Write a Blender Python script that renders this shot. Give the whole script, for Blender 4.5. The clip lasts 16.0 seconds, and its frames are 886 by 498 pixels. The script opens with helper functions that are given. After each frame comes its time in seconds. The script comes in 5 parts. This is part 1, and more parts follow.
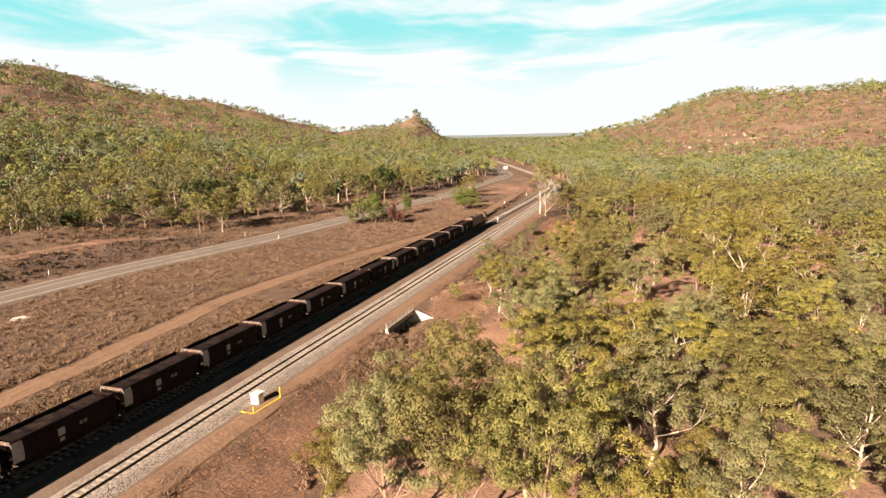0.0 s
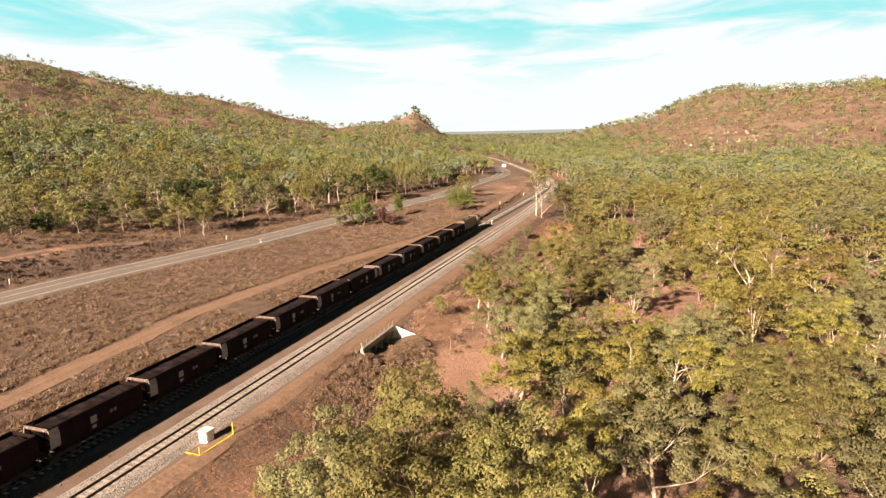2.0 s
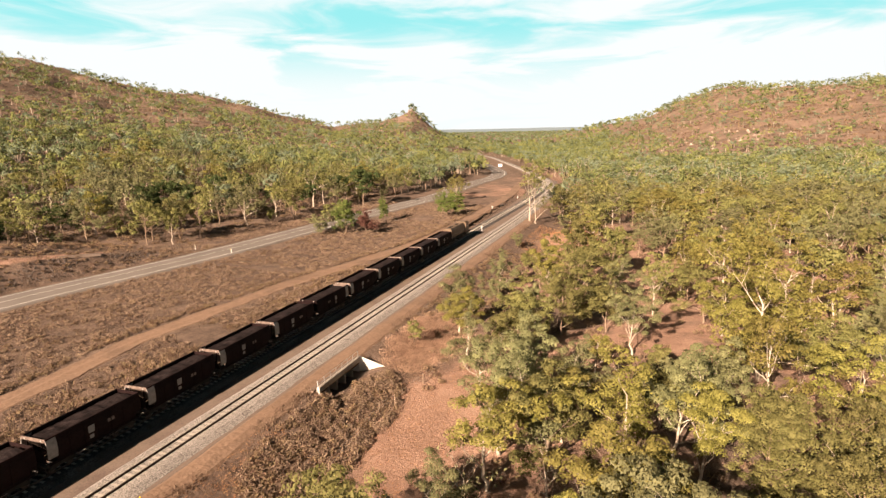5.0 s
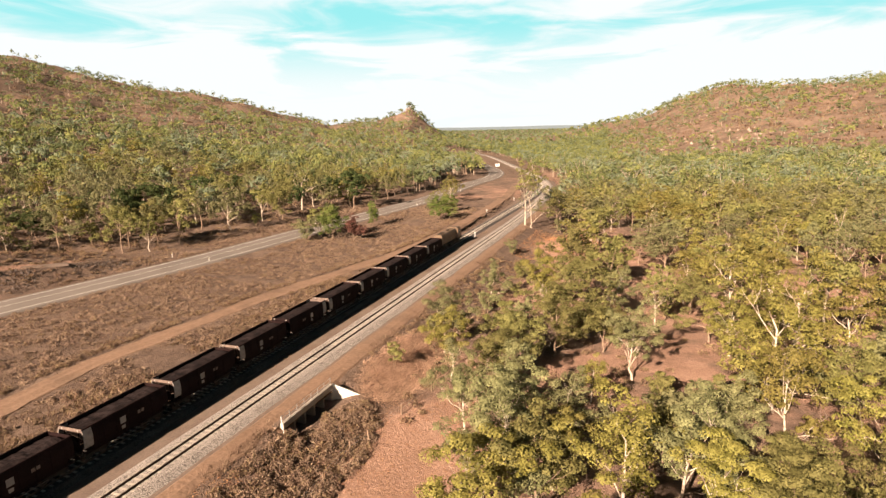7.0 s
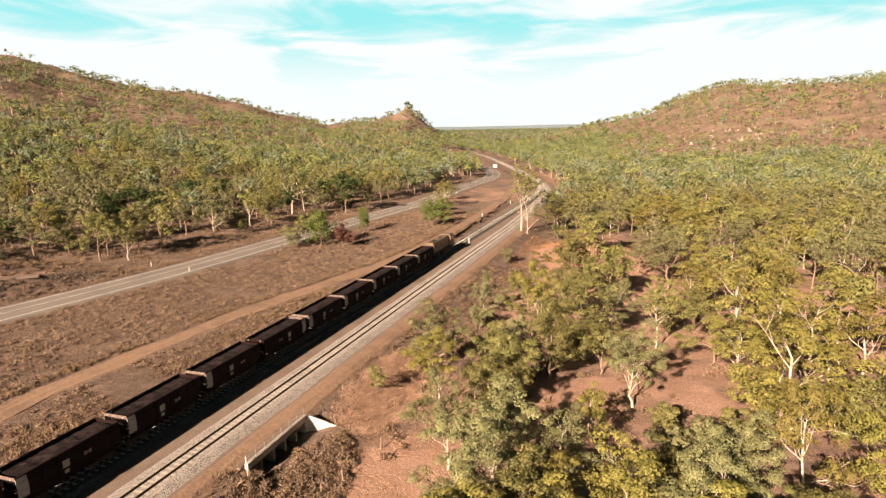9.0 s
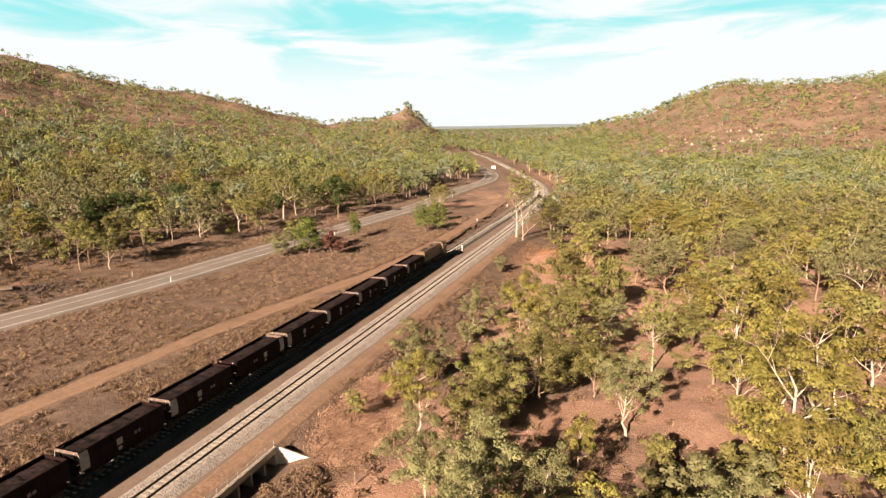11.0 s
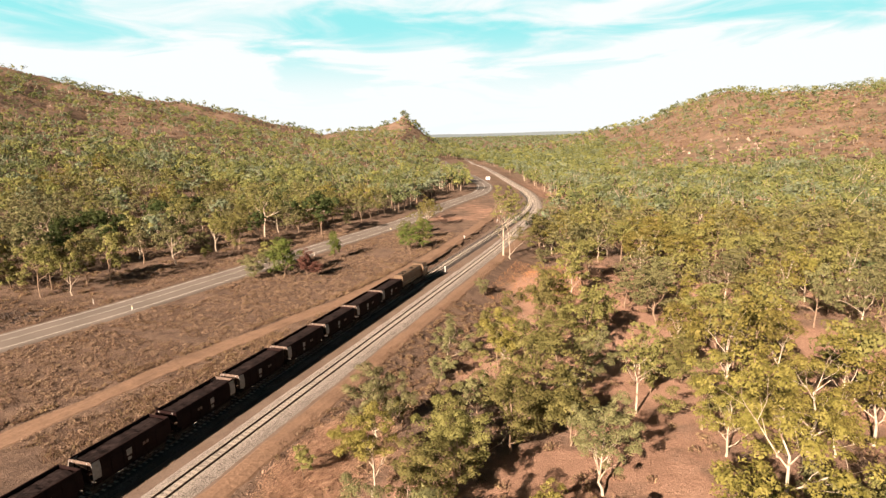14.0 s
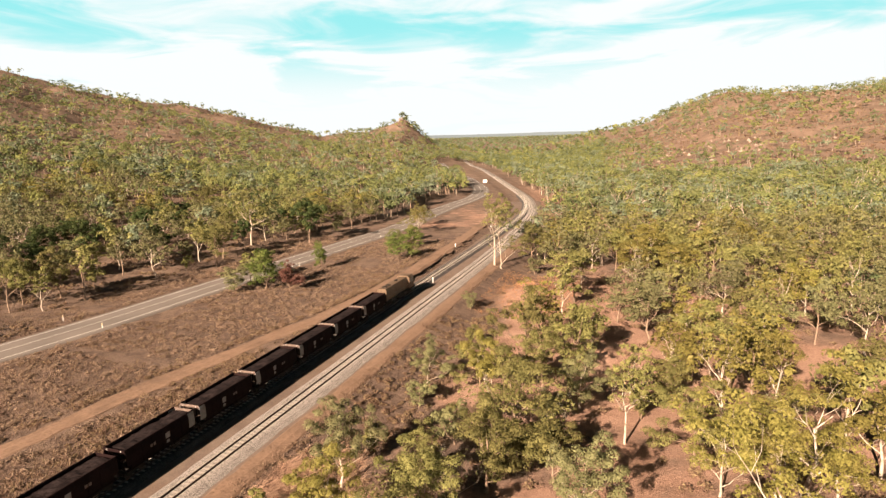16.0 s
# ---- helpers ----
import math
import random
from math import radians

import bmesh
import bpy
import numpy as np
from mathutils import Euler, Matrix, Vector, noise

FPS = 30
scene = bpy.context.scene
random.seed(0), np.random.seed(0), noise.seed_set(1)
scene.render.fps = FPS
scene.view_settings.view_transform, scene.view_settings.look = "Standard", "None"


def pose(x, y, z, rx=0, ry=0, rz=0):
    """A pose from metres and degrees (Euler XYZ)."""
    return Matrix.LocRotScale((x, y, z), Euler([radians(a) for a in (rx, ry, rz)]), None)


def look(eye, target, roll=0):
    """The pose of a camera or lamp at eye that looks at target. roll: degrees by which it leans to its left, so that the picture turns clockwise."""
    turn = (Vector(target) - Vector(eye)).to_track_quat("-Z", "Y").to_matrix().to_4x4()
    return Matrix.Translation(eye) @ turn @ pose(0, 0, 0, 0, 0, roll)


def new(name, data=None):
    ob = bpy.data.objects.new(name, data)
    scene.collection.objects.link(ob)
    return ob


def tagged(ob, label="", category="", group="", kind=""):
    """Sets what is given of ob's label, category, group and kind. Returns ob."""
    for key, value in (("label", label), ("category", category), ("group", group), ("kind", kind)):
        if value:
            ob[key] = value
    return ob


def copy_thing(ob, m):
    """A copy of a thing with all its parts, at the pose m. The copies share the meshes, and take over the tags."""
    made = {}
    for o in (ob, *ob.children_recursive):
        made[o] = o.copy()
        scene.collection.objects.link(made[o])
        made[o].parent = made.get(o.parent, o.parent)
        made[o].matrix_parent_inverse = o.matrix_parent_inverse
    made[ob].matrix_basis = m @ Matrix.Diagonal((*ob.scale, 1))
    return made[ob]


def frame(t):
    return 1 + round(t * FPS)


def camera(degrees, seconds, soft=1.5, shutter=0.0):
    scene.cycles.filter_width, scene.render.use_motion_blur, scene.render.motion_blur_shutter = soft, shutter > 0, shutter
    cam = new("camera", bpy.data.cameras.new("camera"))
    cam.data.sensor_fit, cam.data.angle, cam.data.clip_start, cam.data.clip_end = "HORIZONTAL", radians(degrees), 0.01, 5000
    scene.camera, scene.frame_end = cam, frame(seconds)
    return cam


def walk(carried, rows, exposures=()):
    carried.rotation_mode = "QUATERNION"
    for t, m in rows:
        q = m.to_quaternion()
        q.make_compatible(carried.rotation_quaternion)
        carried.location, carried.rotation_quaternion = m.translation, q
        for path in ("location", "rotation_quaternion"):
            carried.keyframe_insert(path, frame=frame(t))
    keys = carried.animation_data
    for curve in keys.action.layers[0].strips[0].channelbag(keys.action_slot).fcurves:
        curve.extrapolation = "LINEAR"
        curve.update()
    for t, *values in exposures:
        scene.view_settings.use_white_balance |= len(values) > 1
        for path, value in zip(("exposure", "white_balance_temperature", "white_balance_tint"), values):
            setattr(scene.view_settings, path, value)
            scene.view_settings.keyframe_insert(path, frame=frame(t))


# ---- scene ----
cam = camera(71.8, 16.0, soft=1.4)
PATH = [
    (0, (38.366, -1.844, 24.322), (37.722, 0.015, 23.959), -1.2),
    (0.5, (38.393, -0.177, 24.512), (37.75, 1.682, 24.147), -1.2),
    (1, (38.38, 1.72, 24.704), (37.737, 3.578, 24.334), -1.1),
    (1.5, (38.414, 3.544, 24.885), (37.771, 5.401, 24.512), -1.1),
    (2, (38.464, 5.37, 25.061), (37.819, 7.226, 24.686), -1.1),
    (2.5, (38.482, 7.093, 25.231), (37.838, 8.948, 24.854), -1.1),
    (3, (38.466, 8.914, 25.358), (37.822, 10.77, 24.98), -1.1),
    (3.2, (38.451, 9.614, 25.382), (37.809, 11.47, 25.005), -1.1),
    (5.5, (38.249, 17.609, 26.055), (37.606, 19.463, 25.671), -1.1),
    (6, (38.181, 19.368, 26.233), (37.539, 21.223, 25.847), -1.1),
    (6.5, (38.088, 21.221, 26.406), (37.446, 23.076, 26.019), -1.0),
    (7, (37.983, 23.046, 26.573), (37.342, 24.9, 26.185), -1.1),
    (7.5, (37.858, 24.655, 26.712), (37.218, 26.51, 26.323), -1.0),
    (8, (37.76, 26.198, 26.943), (37.121, 28.053, 26.554), -1.1),
    (8.5, (37.638, 27.625, 27.168), (37.0, 29.48, 26.777), -1.1),
    (9, (37.575, 28.95, 27.393), (36.937, 30.805, 27.002), -1.1),
    (11.3, (38.204, 34.289, 28.576), (37.563, 36.142, 28.183), -1.1),
    (11.5, (38.277, 34.735, 28.632), (37.637, 36.589, 28.244), -1.2),
    (12, (38.565, 35.936, 28.914), (37.923, 37.791, 28.53), -1.2),
    (12.5, (38.887, 37.128, 29.215), (38.244, 38.983, 28.834), -1.3),
    (13, (39.242, 38.376, 29.54), (38.599, 40.232, 29.164), -1.3),
    (13.5, (39.584, 39.654, 29.866), (38.941, 41.511, 29.494), -1.3),
    (14, (39.987, 41.087, 30.199), (39.344, 42.945, 29.83), -1.4),
    (14.5, (40.375, 42.454, 30.492), (39.731, 44.311, 30.124), -1.4),
    (15, (40.638, 43.912, 30.794), (39.993, 45.769, 30.427), -1.5),
    (15.5, (40.894, 45.357, 31.1), (40.249, 47.214, 30.733), -1.5),
    (16, (41.234, 46.774, 31.439), (40.587, 48.63, 31.072), -1.6),
]
walk(cam, [(t, look(eye, target, roll)) for t, eye, target, roll in PATH], exposures=[(0, 1.75), (16, 1.75)])

# ---------------------------------------------------------------- light
SUN_AZ, SUN_EL = 192.0, 24.5            # compass from +y towards +x
world = bpy.data.worlds.new("world")
scene.world = world
world.use_nodes = True
wn, wl = world.node_tree.nodes, world.node_tree.links
wn.clear()


def wnode(kind, **props):
    n = wn.new(kind)
    for k, v in props.items():
        n.inputs[k].default_value = v
    return n


sky = wn.new("ShaderNodeTexSky")
sky.sky_type, sky.sun_disc = "NISHITA", False
sky.sun_elevation, sky.sun_rotation = radians(SUN_EL), radians(SUN_AZ)
sky.air_density, sky.dust_density, sky.ozone_density = 1.0, 0.6, 1.0
bg_sky = wnode("ShaderNodeBackground", Strength=0.002)
tint = wn.new("ShaderNodeMix")
tint.data_type, tint.blend_type = "RGBA", "MULTIPLY"
tint.inputs["Factor"].default_value = 1.0
tint.inputs["B"].default_value = (0.95, 1.1, 1.0, 1)
wl.new(sky.outputs[0], tint.inputs["A"])
wl.new(tint.outputs["Result"], bg_sky.inputs["Color"])
bg_cloud = wnode("ShaderNodeBackground", Strength=0.30)
veil = wn.new("ShaderNodeMix")
veil.data_type = "RGBA"
veil.inputs["A"].default_value, veil.inputs["B"].default_value = (0.30, 0.86, 0.88, 1), (0.97, 1.0, 1.0, 1)
coord = wn.new("ShaderNodeTexCoord")
split = wn.new("ShaderNodeSeparateXYZ")
wl.new(coord.outputs["Generated"], split.inputs[0])
# thin high cloud: long streaks, closed near the horizon and thinning out overhead


def ranged(src, a, b, c, d):
    r = wn.new("ShaderNodeMapRange")
    r.interpolation_type = "SMOOTHSTEP"
    for k, v in zip(("From Min", "From Max", "To Min", "To Max"), (a, b, c, d)):
        r.inputs[k].default_value = v
    wl.new(src, r.inputs["Value"])
    return r.outputs[0]


def maths(op, a, b):
    m = wn.new("ShaderNodeMath")
    m.operation, m.use_clamp = op, True
    wl.new(a, m.inputs[0])
    wl.new(b, m.inputs[1])
    return m.outputs[0]


stretch = wn.new("ShaderNodeMapping")
stretch.inputs["Rotation"].default_value = (0, radians(-5), 0)
stretch.inputs["Scale"].default_value = (2.0, 2.0, 11.0)
wl.new(coord.outputs["Generated"], stretch.inputs[0])
wisps = wnode("ShaderNodeTexNoise", Scale=2.1, Detail=7.0, Roughness=0.55, Distortion=0.6)
wl.new(stretch.outputs[0], wisps.inputs["Vector"])
streaks = ranged(wisps.outputs["Fac"], 0.38, 0.66, 0.05, 1.0)
closed = ranged(split.outputs["Z"], 0.05, 0.17, 0.9, 0.0)
thinning = ranged(split.outputs["Z"], 0.20, 0.27, 1.0, 0.0)
wl.new(maths("ADD", streaks, closed), veil.inputs["Factor"])
wl.new(veil.outputs["Result"], bg_cloud.inputs["Color"])
both = wn.new("ShaderNodeMixShader")
wl.new(thinning, both.inputs[0])
wl.new(bg_sky.outputs[0], both.inputs[1])
wl.new(bg_cloud.outputs[0], both.inputs[2])
wl.new(both.outputs[0], wn.new("ShaderNodeOutputWorld").inputs[0])

sun = new("sun", bpy.data.lights.new("sun", "SUN"))
sun.data.energy, sun.data.angle, sun.data.color = 5.3, radians(0.6), (1.0, 0.755, 0.56)
_a, _e = radians(SUN_AZ), radians(SUN_EL)
sun.matrix_world = look((0, 0, 300), Vector((0, 0, 300)) - 100 * Vector((math.sin(_a) * math.cos(_e), math.cos(_a) * math.cos(_e), math.sin(_e))))

# ---------------------------------------------------------------- materials


def material(name, stops, scale=1.0, detail=6.0, rough=0.9, metal=0.0, bump=0.3, bump_scale=None, fine=None, space="Object",
             vary=0.0, translucent=0.0, bump_dist=0.05, specular=0.3):
    """Noise-driven material: stops are (position, colour) of the broad noise; fine is (scale, strength) of a second grain."""
    m = bpy.data.materials.new(name)
    m.use_nodes = True
    n, l = m.node_tree.nodes, m.node_tree.links
    bsdf = n["Principled BSDF"]
    bsdf.inputs["Roughness"].default_value, bsdf.inputs["Metallic"].default_value = rough, metal
    bsdf.inputs["Specular IOR Level"].default_value = specular
    tc = n.new("ShaderNodeTexCoord")
    big = n.new("ShaderNodeTexNoise")
    big.inputs["Scale"].default_value, big.inputs["Detail"].default_value = scale, detail
    big.inputs["Roughness"].default_value = 0.6
    l.new(tc.outputs[space], big.inputs["Vector"])
    ramp = n.new("ShaderNodeValToRGB")
    els = ramp.color_ramp.elements
    while len(els) < len(stops):
        els.new(0.5)
    for e, (p, c) in zip(els, stops):
        e.position, e.color = p, (*c, 1)
    l.new(big.outputs["Fac"], ramp.inputs[0])
    colour = ramp.outputs[0]
    if fine:
        small = n.new("ShaderNodeTexNoise")
        small.inputs["Scale"].default_value, small.inputs["Detail"].default_value = fine[0], 5.0
        l.new(tc.outputs[space], small.inputs["Vector"])
        rng = n.new("ShaderNodeMapRange")
        rng.inputs["From Min"].default_value, rng.inputs["From Max"].default_value = 0.3, 0.7
        rng.inputs["To Min"].default_value, rng.inputs["To Max"].default_value = 1 - fine[1], 1 + fine[1]
        l.new(small.outputs["Fac"], rng.inputs[0])
        mul = n.new("ShaderNodeVectorMath")
        mul.operation = "SCALE"
        l.new(colour, mul.inputs[0])
        l.new(rng.outputs[0], mul.inputs["Scale"])
        colour = mul.outputs[0]
    if vary:
        info = n.new("ShaderNodeObjectInfo")
        hsv = n.new("ShaderNodeHueSaturation")
        for socket, lo, hi in (("Hue", 0.5 - 0.022 * vary, 0.5 + 0.008 * vary), ("Value", 1 - 0.28 * vary, 1 + 0.28 * vary)):
            r = n.new("ShaderNodeMapRange")
            r.inputs["To Min"].default_value, r.inputs["To Max"].default_value = lo, hi
            l.new(info.outputs["Random"], r.inputs[0])
            l.new(r.outputs[0], hsv.inputs[socket])
        l.new(colour, hsv.inputs["Color"])
        colour = hsv.outputs[0]
    l.new(colour, bsdf.inputs["Base Color"])
    if bump:
        bn = n.new("ShaderNodeTexNoise")
        bn.inputs["Scale"].default_value, bn.inputs["Detail"].default_value = bump_scale or scale * 8, 6.0
        l.new(tc.outputs[space], bn.inputs["Vector"])
        b = n.new("ShaderNodeBump")
        b.inputs["Strength"].default_value, b.inputs["Distance"].default_value = bump, bump_dist
        l.new(bn.outputs["Fac"], b.inputs["Height"])
        l.new(b.outputs[0], bsdf.inputs["Normal"])
    if translucent:
        tr = n.new("ShaderNodeBsdfTranslucent")
        l.new(colour, tr.inputs["Color"])
        mix = n.new("ShaderNodeMixShader")
        mix.inputs[0].default_value = translucent
        l.new(bsdf.outputs[0], mix.inputs[1])
        l.new(tr.outputs[0], mix.inputs[2])
        l.new(mix.outputs[0], n["Material Output"].inputs[0])
    return m


def island_vary(m, amount=0.25, hue=0.02):
    """Tints each loose piece of a joined mesh a little differently."""
    n, l = m.node_tree.nodes, m.node_tree.links
    bsdf = n["Principled BSDF"]
    src = bsdf.inputs["Base Color"].links[0].from_socket
    geo, hsv = n.new("ShaderNodeNewGeometry"), n.new("ShaderNodeHueSaturation")
    for socket, lo, hi in (("Value", 1 - amount, 1 + amount), ("Hue", 0.5 - hue, 0.5 + hue)):
        r = n.new("ShaderNodeMapRange")
        r.inputs["To Min"].default_value, r.inputs["To Max"].default_value = lo, hi
        l.new(geo.outputs["Random Per Island"], r.inputs[0])
        l.new(r.outputs[0], hsv.inputs[socket])
    l.new(src, hsv.inputs["Color"])
    for link in list(src.links):
        if link.to_node.name != hsv.name:
            l.new(hsv.outputs[0], link.to_socket)
    return m


LEAF_OLIVE = material("leaf_olive", ((0.35, (0.096, 0.096, 0.033)), (0.65, (0.197, 0.187, 0.066))), 0.6, rough=0.6, bump=0, vary=0.8, translucent=0.09, specular=0.08)
LEAF_GREY = material("leaf_grey_green", ((0.35, (0.096, 0.098, 0.045)), (0.65, (0.190, 0.188, 0.088))), 0.6, rough=0.6, bump=0, vary=0.8, translucent=0.09, specular=0.08)
LEAF_YELLOW = material("leaf_yellow_green", ((0.35, (0.118, 0.112, 0.027)), (0.65, (0.222, 0.200, 0.058))), 0.6, rough=0.6, bump=0, vary=0.8, translucent=0.09, specular=0.08)
LEAF_DARK = material("leaf_dark_green", ((0.35, (0.030, 0.046, 0.017)), (0.65, (0.066, 0.085, 0.028))), 0.6, rough=0.6, bump=0, vary=0.7, translucent=0.09, specular=0.08)
LEAF_FRESH = material("leaf_fresh_green", ((0.35, (0.062, 0.085, 0.021)), (0.65, (0.125, 0.15, 0.040))), 0.6, rough=0.6, bump=0, vary=0.6, translucent=0.09, specular=0.08)
LEAF_BROWN = material("leaf_dry_brown", ((0.35, (0.085, 0.042, 0.031)), (0.65, (0.16, 0.08, 0.059))), 0.6, rough=0.7, bump=0, vary=0.5, translucent=0.09, specular=0.08)
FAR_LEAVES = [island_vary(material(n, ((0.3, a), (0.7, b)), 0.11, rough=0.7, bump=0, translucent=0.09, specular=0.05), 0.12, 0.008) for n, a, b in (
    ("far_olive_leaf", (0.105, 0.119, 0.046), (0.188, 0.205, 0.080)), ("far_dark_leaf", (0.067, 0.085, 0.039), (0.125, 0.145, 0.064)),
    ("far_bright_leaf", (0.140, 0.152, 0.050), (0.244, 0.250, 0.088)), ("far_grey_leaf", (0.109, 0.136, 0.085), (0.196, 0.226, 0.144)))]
# bluish haze of the far plain, as a plain colour
HAZE = material("horizon_haze_paint", ((0.3, (0.095, 0.125, 0.148)), (0.7, (0.108, 0.138, 0.16))), 0.002, rough=1.0, bump=0)
BARK_WHITE = material("bark_white", ((0.33, (0.34, 0.28, 0.22)), (0.48, (0.46, 0.395, 0.32)), (0.62, (0.19, 0.135, 0.10))), 1.2, fine=(9, 0.15), rough=0.8, bump=0.2)
BARK_BROWN = material("bark_brown", ((0.35, (0.16, 0.11, 0.08)), (0.65, (0.30, 0.22, 0.16))), 1.5, fine=(12, 0.25), rough=0.95, bump=0.6)
GRASS = island_vary(material("dry_grass", ((0.3, (0.12, 0.08, 0.058)), (0.7, (0.23, 0.155, 0.108))), 0.15, rough=0.9, bump=0, translucent=0.2), 0.35, 0.02)
GRASS_RED = island_vary(material("red_dry_grass", ((0.3, (0.30, 0.15, 0.075)), (0.7, (0.42, 0.22, 0.11))), 0.15, rough=0.9, bump=0, translucent=0.2), 0.3, 0.015)
DEAD = island_vary(material("dead_grass", ((0.3, (0.165, 0.115, 0.083)), (0.7, (0.30, 0.21, 0.152))), 0.5, rough=0.9, bump=0, translucent=0.2), 0.35, 0.015)
STRAW = island_vary(material("pale_straw", ((0.3, (0.42, 0.27, 0.19)), (0.7, (0.60, 0.41, 0.30))), 0.5, rough=0.9, bump=0, translucent=0.2), 0.3, 0.01)
SHRUB = island_vary(material("dry_shrub", ((0.3, (0.13, 0.085, 0.055)), (0.7, (0.24, 0.16, 0.10))), 0.3, rough=0.9, bump=0, translucent=0.15), 0.35, 0.03)
DIRT = material("orange_dirt", ((0.3, (0.15, 0.098, 0.068)), (0.5, (0.235, 0.152, 0.105)), (0.7, (0.18, 0.115, 0.078))), 0.12, fine=(3.0, 0.16), bump=0.6, bump_scale=2.5, bump_dist=0.12)
FORMATION = material("railway_formation", ((0.3, (0.13, 0.092, 0.075)), (0.5, (0.18, 0.135, 0.11)), (0.7, (0.15, 0.103, 0.078))), 0.18, fine=(7, 0.2), bump=0.5, bump_scale=8)
ASPHALT = material("worn_asphalt", ((0.3, (0.155, 0.135, 0.122)), (0.7, (0.205, 0.178, 0.16))), 0.15, fine=(14, 0.12), rough=0.85, bump=0.2, bump_scale=30)
PAINT = material("road_paint", ((0.3, (0.62, 0.60, 0.56)), (0.7, (0.78, 0.76, 0.72))), 1.5, fine=(10, 0.15), rough=0.7, bump=0)
CONCRETE = material("concrete", ((0.3, (0.34, 0.305, 0.265)), (0.7, (0.46, 0.42, 0.37))), 0.8, fine=(12, 0.15), rough=0.85, bump=0.2)
WHITE_WALL = material("white_concrete", ((0.3, (0.62, 0.59, 0.55)), (0.7, (0.78, 0.76, 0.72))), 0.8, fine=(9, 0.12), rough=0.8, bump=0.15)
STEEL = material("rail_steel", ((0.3, (0.05, 0.035, 0.03)), (0.7, (0.10, 0.07, 0.055))), 3, rough=0.55, metal=0.5, bump=0.1)
# side shade is put into this near-black; sunlit ends get the paler paint
WAGON = material("wagon_shaded_paint", ((0.3, (0.008, 0.0045, 0.0045)), (0.7, (0.017, 0.009, 0.0088))), 0.5, fine=(6, 0.25), rough=0.75, bump=0.1, vary=0.5, specular=0.06)
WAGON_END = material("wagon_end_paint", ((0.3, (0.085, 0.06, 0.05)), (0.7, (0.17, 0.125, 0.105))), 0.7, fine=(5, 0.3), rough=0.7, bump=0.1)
COAL = material("coal_load", ((0.3, (0.013, 0.010, 0.0105)), (0.7, (0.03, 0.022, 0.022))), 1.5, fine=(9, 0.3), rough=0.9, bump=0.8, bump_scale=6, specular=0.05)
UNDER = material("undergear", ((0.3, (0.02, 0.017, 0.015)), (0.7, (0.05, 0.04, 0.033))), 2, rough=0.8, bump=0.2, specular=0.1)
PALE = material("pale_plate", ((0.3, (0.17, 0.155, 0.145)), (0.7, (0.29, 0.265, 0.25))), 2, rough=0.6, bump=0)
YELLOW = material("yellow_paint", ((0.3, (0.72, 0.52, 0.02)), (0.7, (0.85, 0.65, 0.03))), 2, rough=0.5, bump=0.05)
WHITE = material("white_paint", ((0.3, (0.72, 0.71, 0.69)), (0.7, (0.82, 0.81, 0.79))), 2, fine=(6, 0.06), rough=0.5, bump=0.05)
GALV = material("galvanised_steel", ((0.3, (0.45, 0.45, 0.45)), (0.7, (0.6, 0.6, 0.6))), 3, rough=0.45, metal=0.7, bump=0.05)
LOCO = material("loco_paint", ((0.3, (0.10, 0.066, 0.042)), (0.7, (0.17, 0.115, 0.075))), 0.8, fine=(5, 0.25), rough=0.55, bump=0.1)
GLASS_DARK = material("dark_window", ((0.3, (0.02, 0.022, 0.025)), (0.7, (0.03, 0.032, 0.035))), 1, rough=0.1, bump=0, specular=0.6)


def ballast_material(name, dark, light):
    m = material(name, ((0.3, dark), (0.7, light)), 0.6, rough=0.9, bump=0)
    n, l = m.node_tree.nodes, m.node_tree.links
    bsdf = n["Principled BSDF"]
    tc = n.new("ShaderNodeTexCoord")
    vor = n.new("ShaderNodeTexVoronoi")
    vor.inputs["Scale"].default_value = 9.0
    l.new(tc.outputs["Object"], vor.inputs["Vector"])
    ramp = n.new("ShaderNodeValToRGB")
    ramp.color_ramp.elements[0].color, ramp.color_ramp.elements[1].color = (1.15, 1.12, 1.1, 1), (0.35, 0.33, 0.32, 1)
    ramp.color_ramp.elements[0].position, ramp.color_ramp.elements[1].position = 0.25, 0.75
    l.new(vor.outputs["Distance"], ramp.inputs[0])
    mul = n.new("ShaderNodeMix")
    mul.data_type, mul.blend_type = "RGBA", "MULTIPLY"
    mul.inputs["Factor"].default_value = 1
    l.new(bsdf.inputs["Base Color"].links[0].from_socket, mul.inputs["A"])
    l.new(ramp.outputs[0], mul.inputs["B"])
    l.new(mul.outputs["Result"], bsdf.inputs["Base Color"])
    b = n.new("ShaderNodeBump")
    b.invert = True
    b.inputs["Strength"].default_value, b.inputs["Distance"].default_value = 1.0, 0.06
    l.new(vor.outputs["Distance"], b.inputs["Height"])
    l.new(b.outputs[0], bsdf.inputs["Normal"])
    return m


BALLAST = ballast_material("ballast", (0.34, 0.315, 0.295), (0.46, 0.425, 0.40))
# darker stone for the siding: the train's shadow is put into its colour
SHADED_BALLAST = ballast_material("train_shade_ballast", (0.075, 0.07, 0.07), (0.14, 0.13, 0.128))


